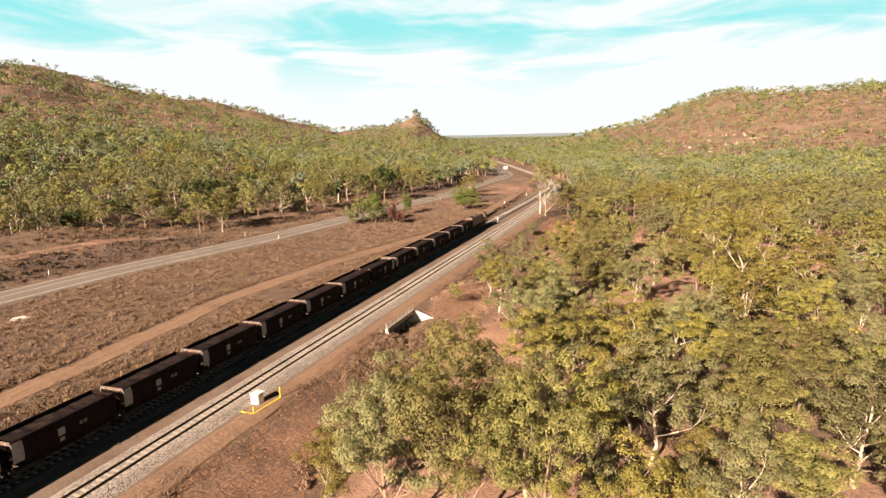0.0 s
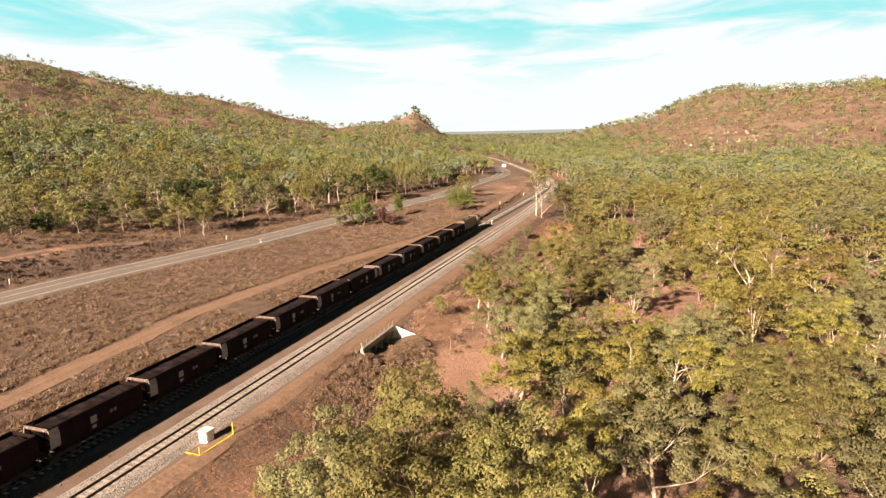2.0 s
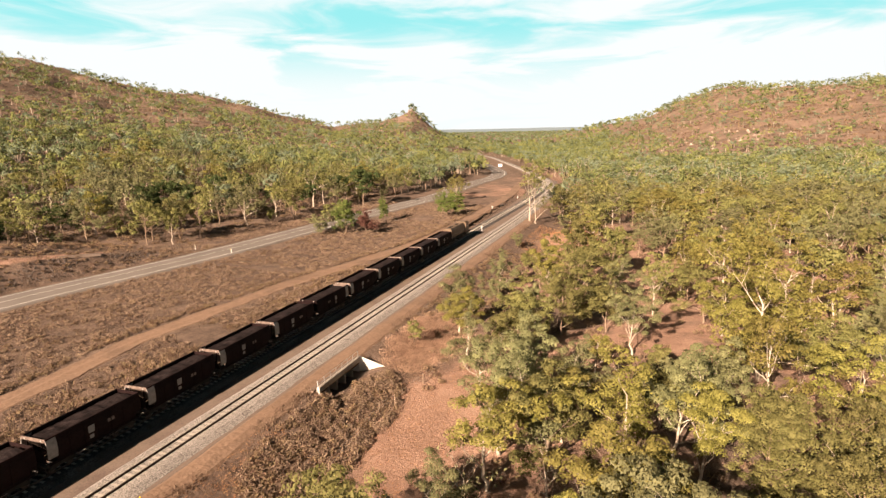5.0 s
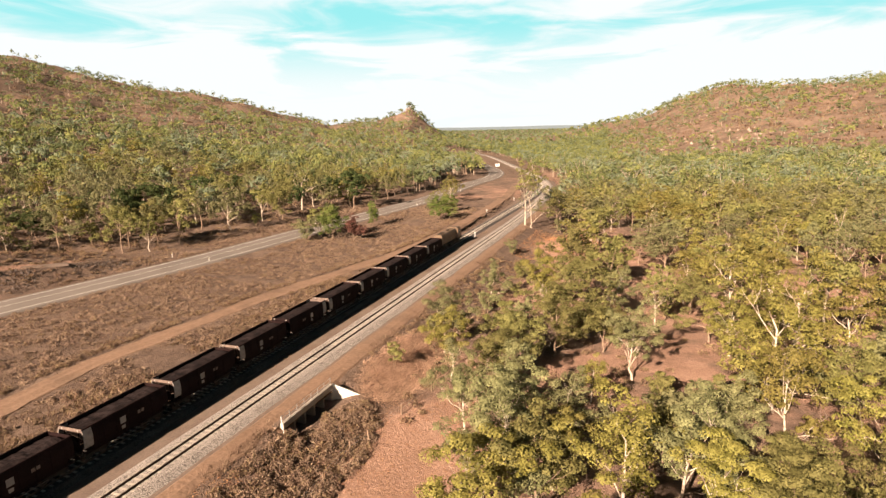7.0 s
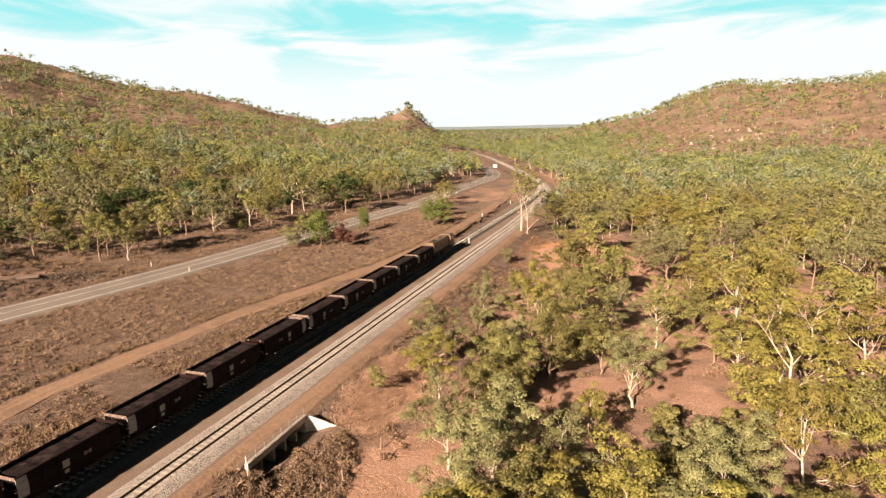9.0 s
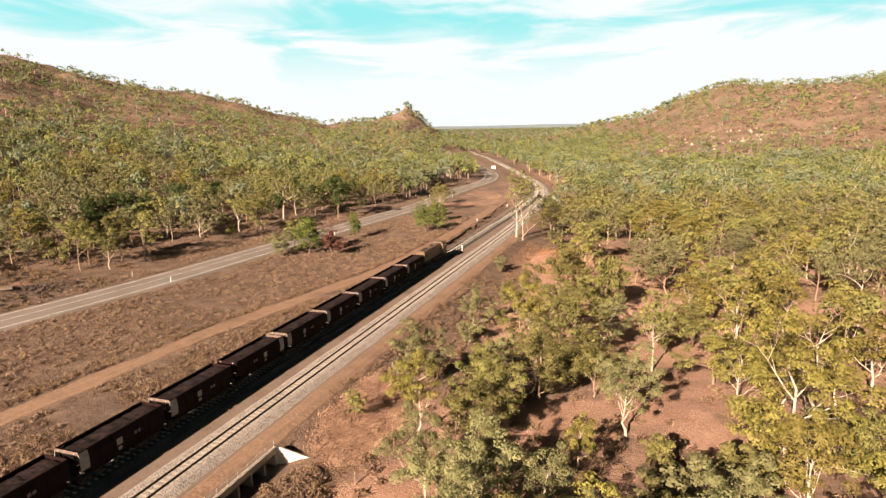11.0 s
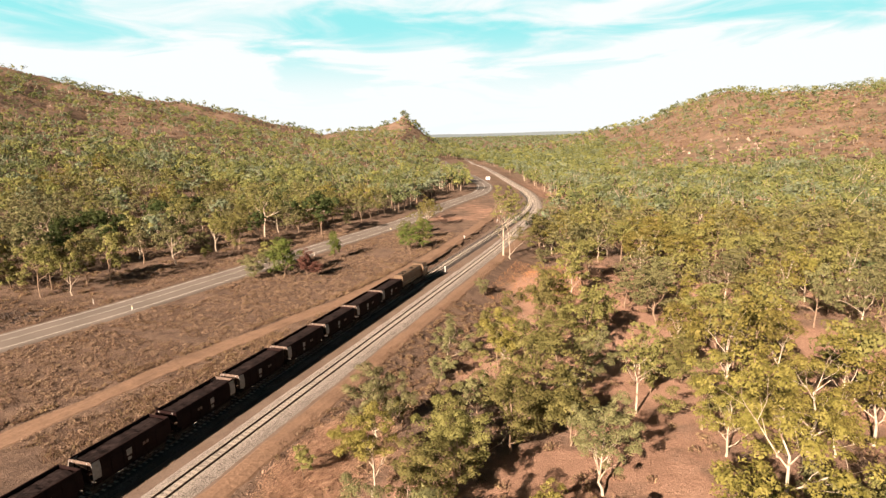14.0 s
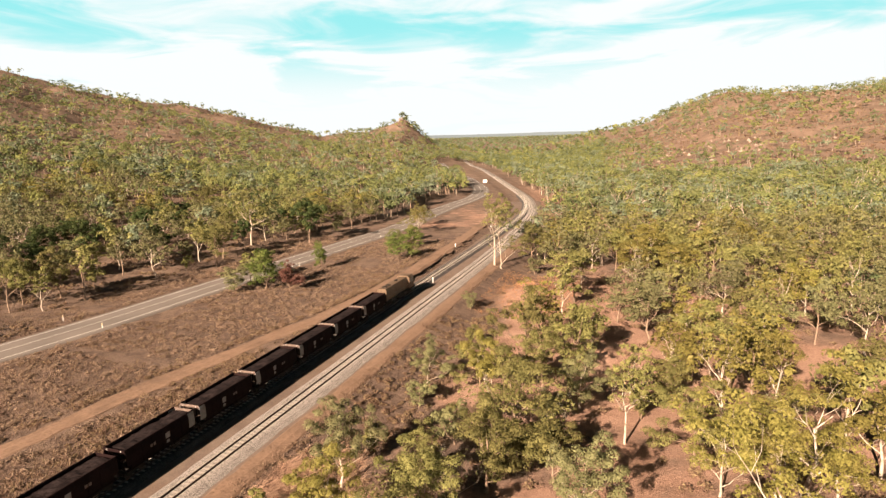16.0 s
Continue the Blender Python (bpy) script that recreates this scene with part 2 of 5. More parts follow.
def ground_material():
    """Red soil, dry grass and litter; the sheet's 'bare' layer says where the soil lies open, 'stony' where hills are rocky."""
    m = bpy.data.materials.new("red_soil_and_dry_grass")
    m.use_nodes = True
    n, l = m.node_tree.nodes, m.node_tree.links
    bsdf = n["Principled BSDF"]
    bsdf.inputs["Roughness"].default_value, bsdf.inputs["Specular IOR Level"].default_value = 0.95, 0.15
    tc = n.new("ShaderNodeTexCoord")

    def noise_at(scale, detail=6.0, rough=0.6):
        t = n.new("ShaderNodeTexNoise")
        t.inputs["Scale"].default_value, t.inputs["Detail"].default_value, t.inputs["Roughness"].default_value = scale, detail, rough
        l.new(tc.outputs["Object"], t.inputs["Vector"])
        return t.outputs["Fac"]

    def ramp_of(src, *stops):
        r = n.new("ShaderNodeValToRGB")
        while len(r.color_ramp.elements) < len(stops):
            r.color_ramp.elements.new(0.5)
        for e, (p, c) in zip(r.color_ramp.elements, stops):
            e.position, e.color = p, (*c, 1)
        l.new(src, r.inputs[0])
        return r.outputs[0]

    def mix(fac, a, b, how="MIX"):
        x = n.new("ShaderNodeMix")
        x.data_type, x.blend_type = "RGBA", how
        if isinstance(fac, float):
            x.inputs["Factor"].default_value = fac
        else:
            l.new(fac, x.inputs["Factor"])
        l.new(a, x.inputs["A"])
        l.new(b, x.inputs["B"])
        return x.outputs["Result"]

    grass = ramp_of(noise_at(0.35, 8.0, 0.7), (0.3, (0.09, 0.065, 0.053)), (0.5, (0.17, 0.122, 0.097)), (0.7, (0.25, 0.182, 0.14)))
    soil = ramp_of(noise_at(0.2, 8.0, 0.65), (0.3, (0.27, 0.168, 0.124)), (0.52, (0.375, 0.238, 0.178)), (0.7, (0.44, 0.29, 0.222)))
    bare = n.new("ShaderNodeAttribute")
    bare.attribute_name = "bare"
    edge = n.new("ShaderNodeMath")
    edge.operation = "ADD"
    l.new(bare.outputs["Fac"], edge.inputs[0])
    wob = n.new("ShaderNodeMapRange")
    wob.inputs["To Min"].default_value, wob.inputs["To Max"].default_value = -0.45, 0.45
    l.new(noise_at(0.25, 6.0), wob.inputs[0])
    l.new(wob.outputs[0], edge.inputs[1])
    step = n.new("ShaderNodeMapRange")
    step.inputs["From Min"].default_value, step.inputs["From Max"].default_value = 0.35, 0.65
    l.new(edge.outputs[0], step.inputs[0])
    colour = mix(step.outputs[0], grass, soil)
    slope = ramp_of(noise_at(0.05, 9.0, 0.7), (0.32, (0.11, 0.084, 0.064)), (0.5, (0.185, 0.134, 0.102)), (0.68, (0.29, 0.205, 0.16)))
    stony = n.new("ShaderNodeAttribute")
    stony.attribute_name = "stony"
    colour = mix(stony.outputs["Fac"], colour, slope)
    grain = ramp_of(noise_at(5.0, 8.0, 0.75), (0.3, (0.6, 0.58, 0.57)), (0.7, (1.3, 1.28, 1.26)))
    colour = mix(1.0, colour, grain, "MULTIPLY")
    l.new(colour, bsdf.inputs["Base Color"])
    b = n.new("ShaderNodeBump")
    b.inputs["Strength"].default_value, b.inputs["Distance"].default_value = 0.9, 0.3
    l.new(noise_at(2.2, 10.0, 0.75), b.inputs["Height"])
    l.new(b.outputs[0], bsdf.inputs["Normal"])
    return m


GROUND = ground_material()

# ---------------------------------------------------------------- the lie of the land
rng = np.random.default_rng(7)


def vnoise(x, y, scale, seed=0):
    """Smooth value noise, -1 to 1."""
    x, y = np.asarray(x, float) / scale + 1000.5 + seed * 17.3, np.asarray(y, float) / scale + 1000.5 + seed * 31.7
    xi, yi = np.floor(x), np.floor(y)
    fx, fy = x - xi, y - yi
    fx, fy = fx * fx * (3 - 2 * fx), fy * fy * (3 - 2 * fy)

    def h(i, j):
        v = np.sin(i * 127.1 + j * 311.7 + seed * 74.7) * 43758.5453
        return 2 * (v - np.floor(v)) - 1

    return (h(xi, yi) * (1 - fx) + h(xi + 1, yi) * fx) * (1 - fy) + (h(xi, yi + 1) * (1 - fx) + h(xi + 1, yi + 1) * fx) * fy


def smooth_path(pts, step=2.0):
    """Points along a smooth curve through pts (Catmull-Rom)."""
    p = np.array(pts, float)
    p = np.vstack([2 * p[0] - p[1], p, 2 * p[-1] - p[-2]])
    out = []
    for a, b, c, d in zip(p, p[1:], p[2:], p[3:]):
        n = max(2, int(np.linalg.norm(c - b) / step))
        for s in np.arange(n) / n:
            out.append(0.5 * (2 * b + (c - a) * s + (2 * a - 5 * b + 4 * c - d) * s**2 + (3 * b - a - 3 * c + d) * s**3))
    return np.array(out + [p[-2]])


MAIN = smooth_path([(0.57, -60), (0.57, 0), (0.57, 60), (0.57, 120), (0.57, 180), (0.2, 210), (-1.2, 245), (-4.5, 285), (-12, 322), (-24, 362), (-47, 427), (-87, 540), (-130, 658), (-180, 780), (-260, 980)])
SIDING = smooth_path([(-6.1, -60), (-6.1, 0), (-6.1, 60), (-6.1, 120), (-6.1, 180), (-6.0, 215), (-6.2, 245), (-8.0, 285), (-14.0, 322), (-25.0, 360)])
ROAD = smooth_path([(-52, -70), (-55.5, 0), (-56.3, 40), (-55.6, 62), (-54.3, 82), (-50.6, 106), (-48.2, 125), (-46.4, 150), (-44.0, 180), (-42.0, 205), (-40.0, 235), (-41.5, 268), (-42.0, 300), (-42.0, 335), (-49, 372), (-62, 410), (-90, 478), (-130, 560), (-180, 680)])
TRACKWAY = smooth_path([(-18, -60), (-18, 10), (-18.7, 35), (-19.7, 50), (-21, 63), (-21.9, 73), (-21.6, 80), (-20.6, 90), (-19.2, 104), (-15.3, 125), (-12.4, 141), (-11.3, 163), (-12.0, 195), (-13.0, 226), (-15, 255), (-20, 290)])


def rail_x(y):
    return np.interp(y, MAIN[:, 1], MAIN[:, 0])


def road_x(y):
    return np.interp(y, ROAD[:, 1], ROAD[:, 0])


AZ_L = [-75, -60, -53, -49.5, -44.4, -38.8, -33.7, -28.4, -25.3, -21.3, -18.6, -15.5, -13]
TOP_L = [144, 138, 122, 110, 95, 82, 57, 31, 36, 38, 14, -2, -8]
RID_L = [900, 910, 920, 950, 1000, 1020, 1030, 1020, 1010, 1000, 1020, 1040, 1050]
BASE_L = [200, 200, 210, 215, 230, 250, 280, 320, 360, 420, 480, 560, 600]
AZ_R = [-11, -8.5, -6.3, -3, -0.1, 1.7, 5.2, 8.9, 12, 16.2, 25, 45, 70]
TOP_R = [-8, 3, 18, 35, 44, 59, 71, 72, 65, 76, 88, 60, 10]
RID_R = [1500, 1400, 1250, 1150, 1050, 980, 900, 860, 860, 860, 850, 850, 850]
BASE_R = [900, 850, 760, 620, 540, 500, 450, 420, 400, 380, 360, 360, 360]


def height(x, y):
    x, y = np.asarray(x, float), np.asarray(y, float)
    u = x - rail_x(y)
    near = np.interp(u, [-300, -120, -64, -46, -27, -11.2, -9.8, -8.8, 4.3, 5.2, 11.5, 14, 40, 120, 400],
                     [6.0, 3.2, 1.3, 1.1, 0.8, 0.7, -0.3, -0.62, -0.62, -0.75, -2.9, -3.0, -3.0, -2.4, 0.0])
    # the gully that the culvert drains, and gentle swells on the wooded side
    wood = np.clip((u - 9) / 10, 0, 1)
    near = near + wood * (0.6 * vnoise(x, y, 35, 1) + 0.35 * vnoise(x, y, 12, 2))
    near = near + np.clip((-u - 26) / 8, 0, 1) * 0.25 * vnoise(x, y, 14, 3) * (np.abs(x - road_x(y)) > 8)
    cut = np.clip((x - 1.2) / 0.3, 0, 1) * np.clip((13.5 - x) / 3, 0, 1) * np.clip((y - 68.1) / 0.5, 0, 1) * np.clip((79.4 - y) / 0.8, 0, 1)
    near = near + cut * (np.minimum(near, -2.16) - near)
    # the red cut bank beside the line
    near = near + 2.2 * np.exp(-((x - 17) / 5.0) ** 2 - ((y - 172) / 11.0) ** 2)
    # rock-faced bank beyond the road, a ledge on it and a mound behind
    v = x - road_x(y)
    along = np.clip((y - 30) / 25, 0, 1) * np.clip((122 - y) / 30, 0, 1)
    near = near + along * (np.interp(v, [-60, -38, -31, -26, -21, -17, -11.5, -6.3], [0, 0.2, 1.4, 5.2, 5.0, 3.4, 3.2, 0]) + 0.25 * vnoise(x, y, 6, 12) * (v < -8))
    r, az = np.hypot(x - 38, y), np.degrees(np.arctan2(x - 38, y))
    far = np.interp(r, [0, 600, 1500, 3000, 4900], [-2, -4, -10, -8, 1])
    z = near + (far - near) * np.clip((r - 350) / 500, 0, 1)
    rough = 0.5 * vnoise(x, y, 90, 4) + 0.3 * vnoise(x, y, 40, 5) + 0.2 * vnoise(x, y, 17, 6)
    for AZ, TOP, RID, BASE in ((AZ_L, TOP_L, RID_L, BASE_L), (AZ_R, TOP_R, RID_R, BASE_R)):
        top, rid, base = np.interp(az, AZ, TOP), np.interp(az, AZ, RID), np.interp(az, AZ, BASE)
        s = (r - base) / (rid - base)
        up = np.clip(s, 0, 1) ** 1.25
        down = 1 - np.clip((s - 1) / 1.2, 0, 1) ** 1.5
        inside = (az >= AZ[0]) & (az <= AZ[-1])
        lift = np.where(inside, up * down, 0) * (top - z)
        z = z + np.where(top > z, lift, 0) * (1 + 0.14 * rough) + np.where(inside, up * down, 0) * rough * 3
    px, py = 38 + 1000 * math.sin(radians(-21.3)), 1000 * math.cos(radians(-21.3))
    d = np.hypot(x - px, y - py)
    z = z + 22 * np.clip(1 - d / 62, 0, 1) ** 1.1
    return z


def ground_z(x, y):
    return float(height(x, y))


def bare_soil(x, y):
    """0 to 1: how open the red soil lies."""
    u = x - rail_x(y)
    clear = np.clip(1.4 - np.hypot((x - 19) / 9, (y - 70) / 13), 0, 1)
    clear = np.maximum(clear, np.clip(1.3 - np.hypot((x - 17) / 7, (y - 170) / 14), 0, 1))
    clear = np.maximum(clear, np.clip(1.5 - np.hypot((x - 10.5) / 6.0, (y - 32) / 26), 0, 1) * 0.5)
    clear = np.maximum(clear, np.clip(1.3 - np.abs(u - 10) / 7, 0, 1) * np.clip((y - 260) / 30, 0, 1) * np.clip((520 - y) / 60, 0, 1))
    v = x - road_x(y)
    clear = np.maximum(clear, (0.42 + 0.3 * vnoise(x, y, 12, 13)) * (u < -9) * (v > 6) * np.clip((y - 215) / 25, 0, 1))
    clear = np.maximum(clear, 0.75 * np.clip(1.6 - np.abs(v + 14.2) / 2.2, 0, 1) * np.clip((y - 35) / 15, 0, 1) * np.clip((118 - y) / 15, 0, 1))
    clear = np.maximum(clear, 0.8 * np.clip(1.4 - np.hypot((x - 10.5) / 4.5, (y - 91) / 11), 0, 1))
    for cx, cy, rx, ry in ((38, 106, 5.5, 11), (43.5, 97, 3.5, 5), (31, 94, 5, 9), (39, 136, 4, 8), (50, 158, 8, 8), (65, 146, 8, 7)):
        clear = np.maximum(clear, np.clip(1.5 - np.hypot((x - cx) / rx, (y - cy) / ry), 0, 1))
    wood = np.clip((u - 10) / 8, 0, 1) * (0.74 + 0.45 * vnoise(x, y, 22, 8))
    r, az = np.hypot(x - 38, y), np.degrees(np.arctan2(x - 38, y))
    hill = np.clip((r - 420) / 100, 0, 1) * (0.30 + 0.45 * vnoise(x, y, 110, 9) + 0.2 * vnoise(x, y, 30, 10))
    # little open soil across the road: tree shade put into the ground colour
    left = np.clip((-u - 62) / 12, 0, 1) * (0.02 + 0.35 * vnoise(x, y, 30, 11))
    return np.clip(np.maximum(np.maximum(clear, wood * (r < 450)), np.maximum(hill, left)), 0, 1)


# ---------------------------------------------------------------- mesh helpers


def mesh_from(name, verts, faces, mat, smooth=False):
    me = bpy.data.meshes.new(name)
    me.from_pydata(np.asarray(verts).tolist(), [], faces if isinstance(faces, list) else faces.tolist())
    me.materials.append(mat)
    if smooth:
        me.polygons.foreach_set("use_smooth", np.ones(len(me.polygons), bool))
    me.update()
    return me


def thing(name, label, category, m=None, kind="", group="", data=None):
    ob = tagged(new(name, data), label, category, group, kind)
    if m is not None:
        ob.matrix_world = m
    return ob


def part(name, bm, mat, parent, label="", m=None):
    if isinstance(bm, bmesh.types.BMesh):
        me = bpy.data.meshes.new(name)
        bm.normal_update()
        bm.to_mesh(me)
        bm.free()
        me.materials.append(mat)
    else:
        me = bm
    ob = new(name, me)
    ob.parent = parent
    if m is not None:
        ob.matrix_basis = m
    if label:
        ob["label"] = label
    return ob


def boxes(*specs, bevel=0.0):
    """A bmesh of boxes (x0, y0, z0, x1, y1, z1), bevelled."""
    bm = bmesh.new()
    for x0, y0, z0, x1, y1, z1 in specs:
        bmesh.ops.create_cube(bm, size=1, matrix=Matrix.Translation(((x0 + x1) / 2, (y0 + y1) / 2, (z0 + z1) / 2)) @ Matrix.Diagonal((abs(x1 - x0), abs(y1 - y0), abs(z1 - z0), 1)))
    if bevel:
        bmesh.ops.bevel(bm, geom=bm.edges[:], offset=bevel, segments=1, affect="EDGES")
    return bm


def rod(a, b, r0, r1=None, sides=8):
    """A bmesh of one tapered rod from a to b."""
    bm = bmesh.new()
    a, b = Vector(a), Vector(b)
    turn = (b - a).to_track_quat("Z", "Y").to_matrix().to_4x4()
    bmesh.ops.create_cone(bm, cap_ends=True, segments=sides, radius1=r0, radius2=r0 if r1 is None else r1, depth=(b - a).length,
                          matrix=Matrix.Translation((a + b) / 2) @ turn)
    return bm


def prism(outline, y0, y1, axis="y"):
    """A bmesh: an outline of (across, up) drawn along y from y0 to y1."""
    bm = bmesh.new()
    a = [bm.verts.new((p, y0, q)) for p, q in outline]
    b = [bm.verts.new((p, y1, q)) for p, q in outline]
    bm.faces.new(a)
    bm.faces.new(list(reversed(b)))
    for i in range(len(a)):
        j = (i + 1) % len(a)
        bm.faces.new((a[j], a[i], b[i], b[j]))
    bmesh.ops.recalc_face_normals(bm, faces=bm.faces[:])
    return bm


def sweep(path, profile, zfun, wobble=0.0):
    """Verts and faces of a profile of (across, up) drawn along a path on the ground; across is to the right of the way."""
    p = np.asarray(path)
    d = np.gradient(p, axis=0)
    d /= np.linalg.norm(d, axis=1)[:, None]
    right = np.stack([d[:, 1], -d[:, 0]], 1)
    zs = zfun(p[:, 0], p[:, 1])
    n, k = len(p), len(profile)
    v = np.zeros((n, k, 3))
    for j, (a, z) in enumerate(profile):
        w = a + (wobble * np.sign(a) * (vnoise(p[:, 1], p[:, 1] * 0 + j, 4.0, 20 + j) + 0.6 * vnoise(p[:, 1], p[:, 1] * 0 + j, 1.3, 40 + j)) if wobble and abs(a) > 0.3 else 0)
        v[:, j, :2] = p + right * np.reshape(w, (-1, 1) if np.ndim(w) else (1, 1))
        v[:, j, 2] = zs + z
    i, j = np.meshgrid(np.arange(n - 1), np.arange(k - 1), indexing="ij")
    a = (i * k + j).ravel()
    return v.reshape(-1, 3), np.stack([a, a + 1, a + k + 1, a + k], 1)


def tube(pts, radii, sides=6):
    """Verts and faces of a tapered round limb through pts."""
    pts = np.asarray(pts, float)
    d = np.gradient(pts, axis=0)
    d /= np.linalg.norm(d, axis=1)[:, None] + 1e-9
    side = np.cross(d, [0.31, 0.87, 0.11])
    side /= np.linalg.norm(side, axis=1)[:, None] + 1e-9
    up = np.cross(d, side)
    a = np.arange(sides) * 2 * np.pi / sides
    v = pts[:, None] + np.asarray(radii)[:, None, None] * (np.cos(a)[None, :, None] * side[:, None] + np.sin(a)[None, :, None] * up[:, None])
    n = len(pts)
    i, j = np.meshgrid(np.arange(n - 1), np.arange(sides), indexing="ij")
    i, j = i.ravel(), j.ravel()
    k = (j + 1) % sides
    return v.reshape(-1, 3), np.stack([i * sides + j, i * sides + k, (i + 1) * sides + k, (i + 1) * sides + j], 1)


def joined(pieces):
    vs, fs, o = [], [], 0
    for v, f in pieces:
        vs.append(v)
        fs.append(f + o)
        o += len(v)
    return np.vstack(vs), np.vstack(fs)


def leaves(centres, size, r, droop=0.75, slim=0.5, out=None):
    """Pointed leaves round the centres: verts and faces. With out, the blades lie along the skin whose outward way it gives."""
    n = len(centres)
    d = r.normal(size=(n, 3))
    d[:, 2] = d[:, 2] * 0.6 - droop
    if out is not None:
        face = out + r.normal(size=(n, 3)) * 0.3
        face /= np.linalg.norm(face, axis=1)[:, None] + 1e-9
        d -= face * np.sum(d * face, axis=1)[:, None]
    d /= np.linalg.norm(d, axis=1)[:, None] + 1e-9
    s = np.cross(d, r.normal(size=(n, 3)) if out is None else face)
    s /= np.linalg.norm(s, axis=1)[:, None] + 1e-9
    ln = (size * r.uniform(0.6, 1.35, n))[:, None]
    c = np.asarray(centres)
    v = np.stack([c - d * ln * 0.5, c + d * ln * 0.3 + s * ln * slim * 0.5, c + d * ln * 0.5 - s * ln * slim * 0.4], 1).reshape(-1, 3)
    return v, np.arange(3 * n).reshape(-1, 3)


def tufted(hubs, radii, n, leaf, r, lobes=3, slim=0.72, top=0.8):
    """Leaf clumps round the hubs: each a few lobes, leafy on their upper skin and hollow beneath."""
    k = len(hubs)
    off = r.normal(size=(k, lobes, 3))
    off *= 0.62 / (np.linalg.norm(off, axis=2)[:, :, None] + 1e-9)
    off[:, :, 2] *= 0.6
    small = r.uniform(0.5, 0.8, (k, lobes))
    w = np.repeat((radii ** 2)[:, None], lobes, 1) * small ** 2
    pick = r.choice(k * lobes, n, p=(w / w.sum()).ravel())
    a, b = pick // lobes, pick % lobes
    d = r.normal(size=(n, 3))
    d /= np.linalg.norm(d, axis=1)[:, None]
    d[:, 2] = np.where(r.random(n) < top, np.abs(d[:, 2]), d[:, 2])
    shell = 0.55 + 0.5 * r.random(n) ** 0.5
    at = hubs[a] + radii[a][:, None] * (off[a, b] + d * (small[a, b] * shell)[:, None] * np.array([1, 1, 0.85]))
    return leaves(at, leaf, r, slim=slim, out=d + np.array([0, 0, 0.15]))


# ---------------------------------------------------------------- ground sheet


def build_ground():
    rings = [0.0]
    while rings[-1] < 4880:
        rings.append(rings[-1] + max(1.3, rings[-1] * 0.016))
    rings = np.array(rings[1:])
    az = np.radians(np.concatenate([np.arange(-72, 42, 0.36), np.arange(42, 288, 4.0)]))
    R, A = np.meshgrid(rings, az, indexing="ij")
    x, y = 38 + R * np.sin(A), R * np.cos(A)
    z = height(x, y)
    n, k = x.shape
    i, j = np.meshgrid(np.arange(n - 1), np.arange(k), indexing="ij")
    i, j = i.ravel(), j.ravel()
    q = (j + 1) % k
    f = np.stack([i * k + j, (i + 1) * k + j, (i + 1) * k + q, i * k + q], 1)
    # the eye of the sheet
    v = np.vstack([np.stack([x, y, z], -1).reshape(-1, 3), [[38, 0, ground_z(38, 0)]]])
    faces = f.tolist() + [[n * k, (a + 1) % k, a] for a in range(k)]
    me = mesh_from("ground", v, faces, GROUND, True)
    me.flip_normals()
    lay = me.attributes.new("bare", "FLOAT", "POINT")
    lay.data.foreach_set("value", np.append(bare_soil(x, y).ravel(), 0.3))
    lay = me.attributes.new("stony", "FLOAT", "POINT")
    lay.data.foreach_set("value", np.append(np.clip((np.hypot(x - 38, y) - 330) / 160, 0, 0.9).ravel(), 0.0))
    return thing("ground", "dry red soil with brown grass and low hills", "ground", kind="structure", data=me)


build_ground()


def strip(name, path, profile, mat, zfun, label, category, wobble=0.0, kind="structure", smooth=False):
    v, f = sweep(path, profile, zfun, wobble)
    return thing(name, label, category, kind=kind, data=mesh_from(name, v, f, mat, smooth))


def road_z(x, y):
    k = np.ones(15) / 15
    z = height(x, y)
    return np.convolve(np.pad(z, 7, mode="edge"), k, "valid")


def rail_z(x, y):
    r = np.hypot(x - 38, y)
    return np.clip((height(x, y) + 0.62), -20, 20) * np.clip((r - 300) / 80, 0, 1)


# railway bed: one strip of formation, a bank of ballast under each line
MID = MAIN - np.array([3.3, 0])
strip("railway_bed", MID[MID[:, 1] < 330], [(-6.6, -1.0), (-5.6, -0.5), (-2.8, -0.45), (0, -0.47), (5.8, -0.45), (7.4, -0.62), (8.5, -0.95)], FORMATION, rail_z, "brown gravel railway formation between two lines", "railway bed", 0.35)
strip("ballast_bank", MAIN, [(-2.5, -0.6), (-1.55, -0.2), (-0.5, -0.172), (0, -0.176), (0.5, -0.172), (1.5, -0.19), (3.3, -0.75)], BALLAST, rail_z, "pale grey crushed-stone ballast under the empty line", "ballast", 0.16)
strip("track_shoulder", MAIN[MAIN[:, 1] < 300], [(2.2, -0.6), (2.9, -0.42), (4.0, -0.43), (4.9, -0.62), (5.6, -1.1)], DIRT, rail_z, "orange-brown earth shoulder beside the ballast", "track shoulder", 0.3)
strip("ballast_bank", SIDING, [(-2.1, -0.6), (-1.4, -0.2), (-0.5, -0.19), (0, -0.2), (0.5, -0.19), (1.4, -0.2), (2.3, -0.6)], SHADED_BALLAST, rail_z, "dark grey ballast under the loaded train, its shadow coloured in", "ballast", 0.16)
strip("dirt_track", TRACKWAY, [(-2.1, -0.3), (-1.55, 0.07), (-0.75, 0.04), (0, 0.10), (0.75, 0.04), (1.55, 0.07), (2.1, -0.3)], DIRT, road_z, "orange dirt service track beside the line", "dirt track", 0.5)
strip("road", ROAD, [(-5.4, -0.5), (-4.3, 0.14), (-3.6, 0.17), (0, 0.23), (3.6, 0.17), (4.3, 0.14), (5.4, -0.5)], ASPHALT, road_z, "two-lane worn grey-brown bitumen road", "road")
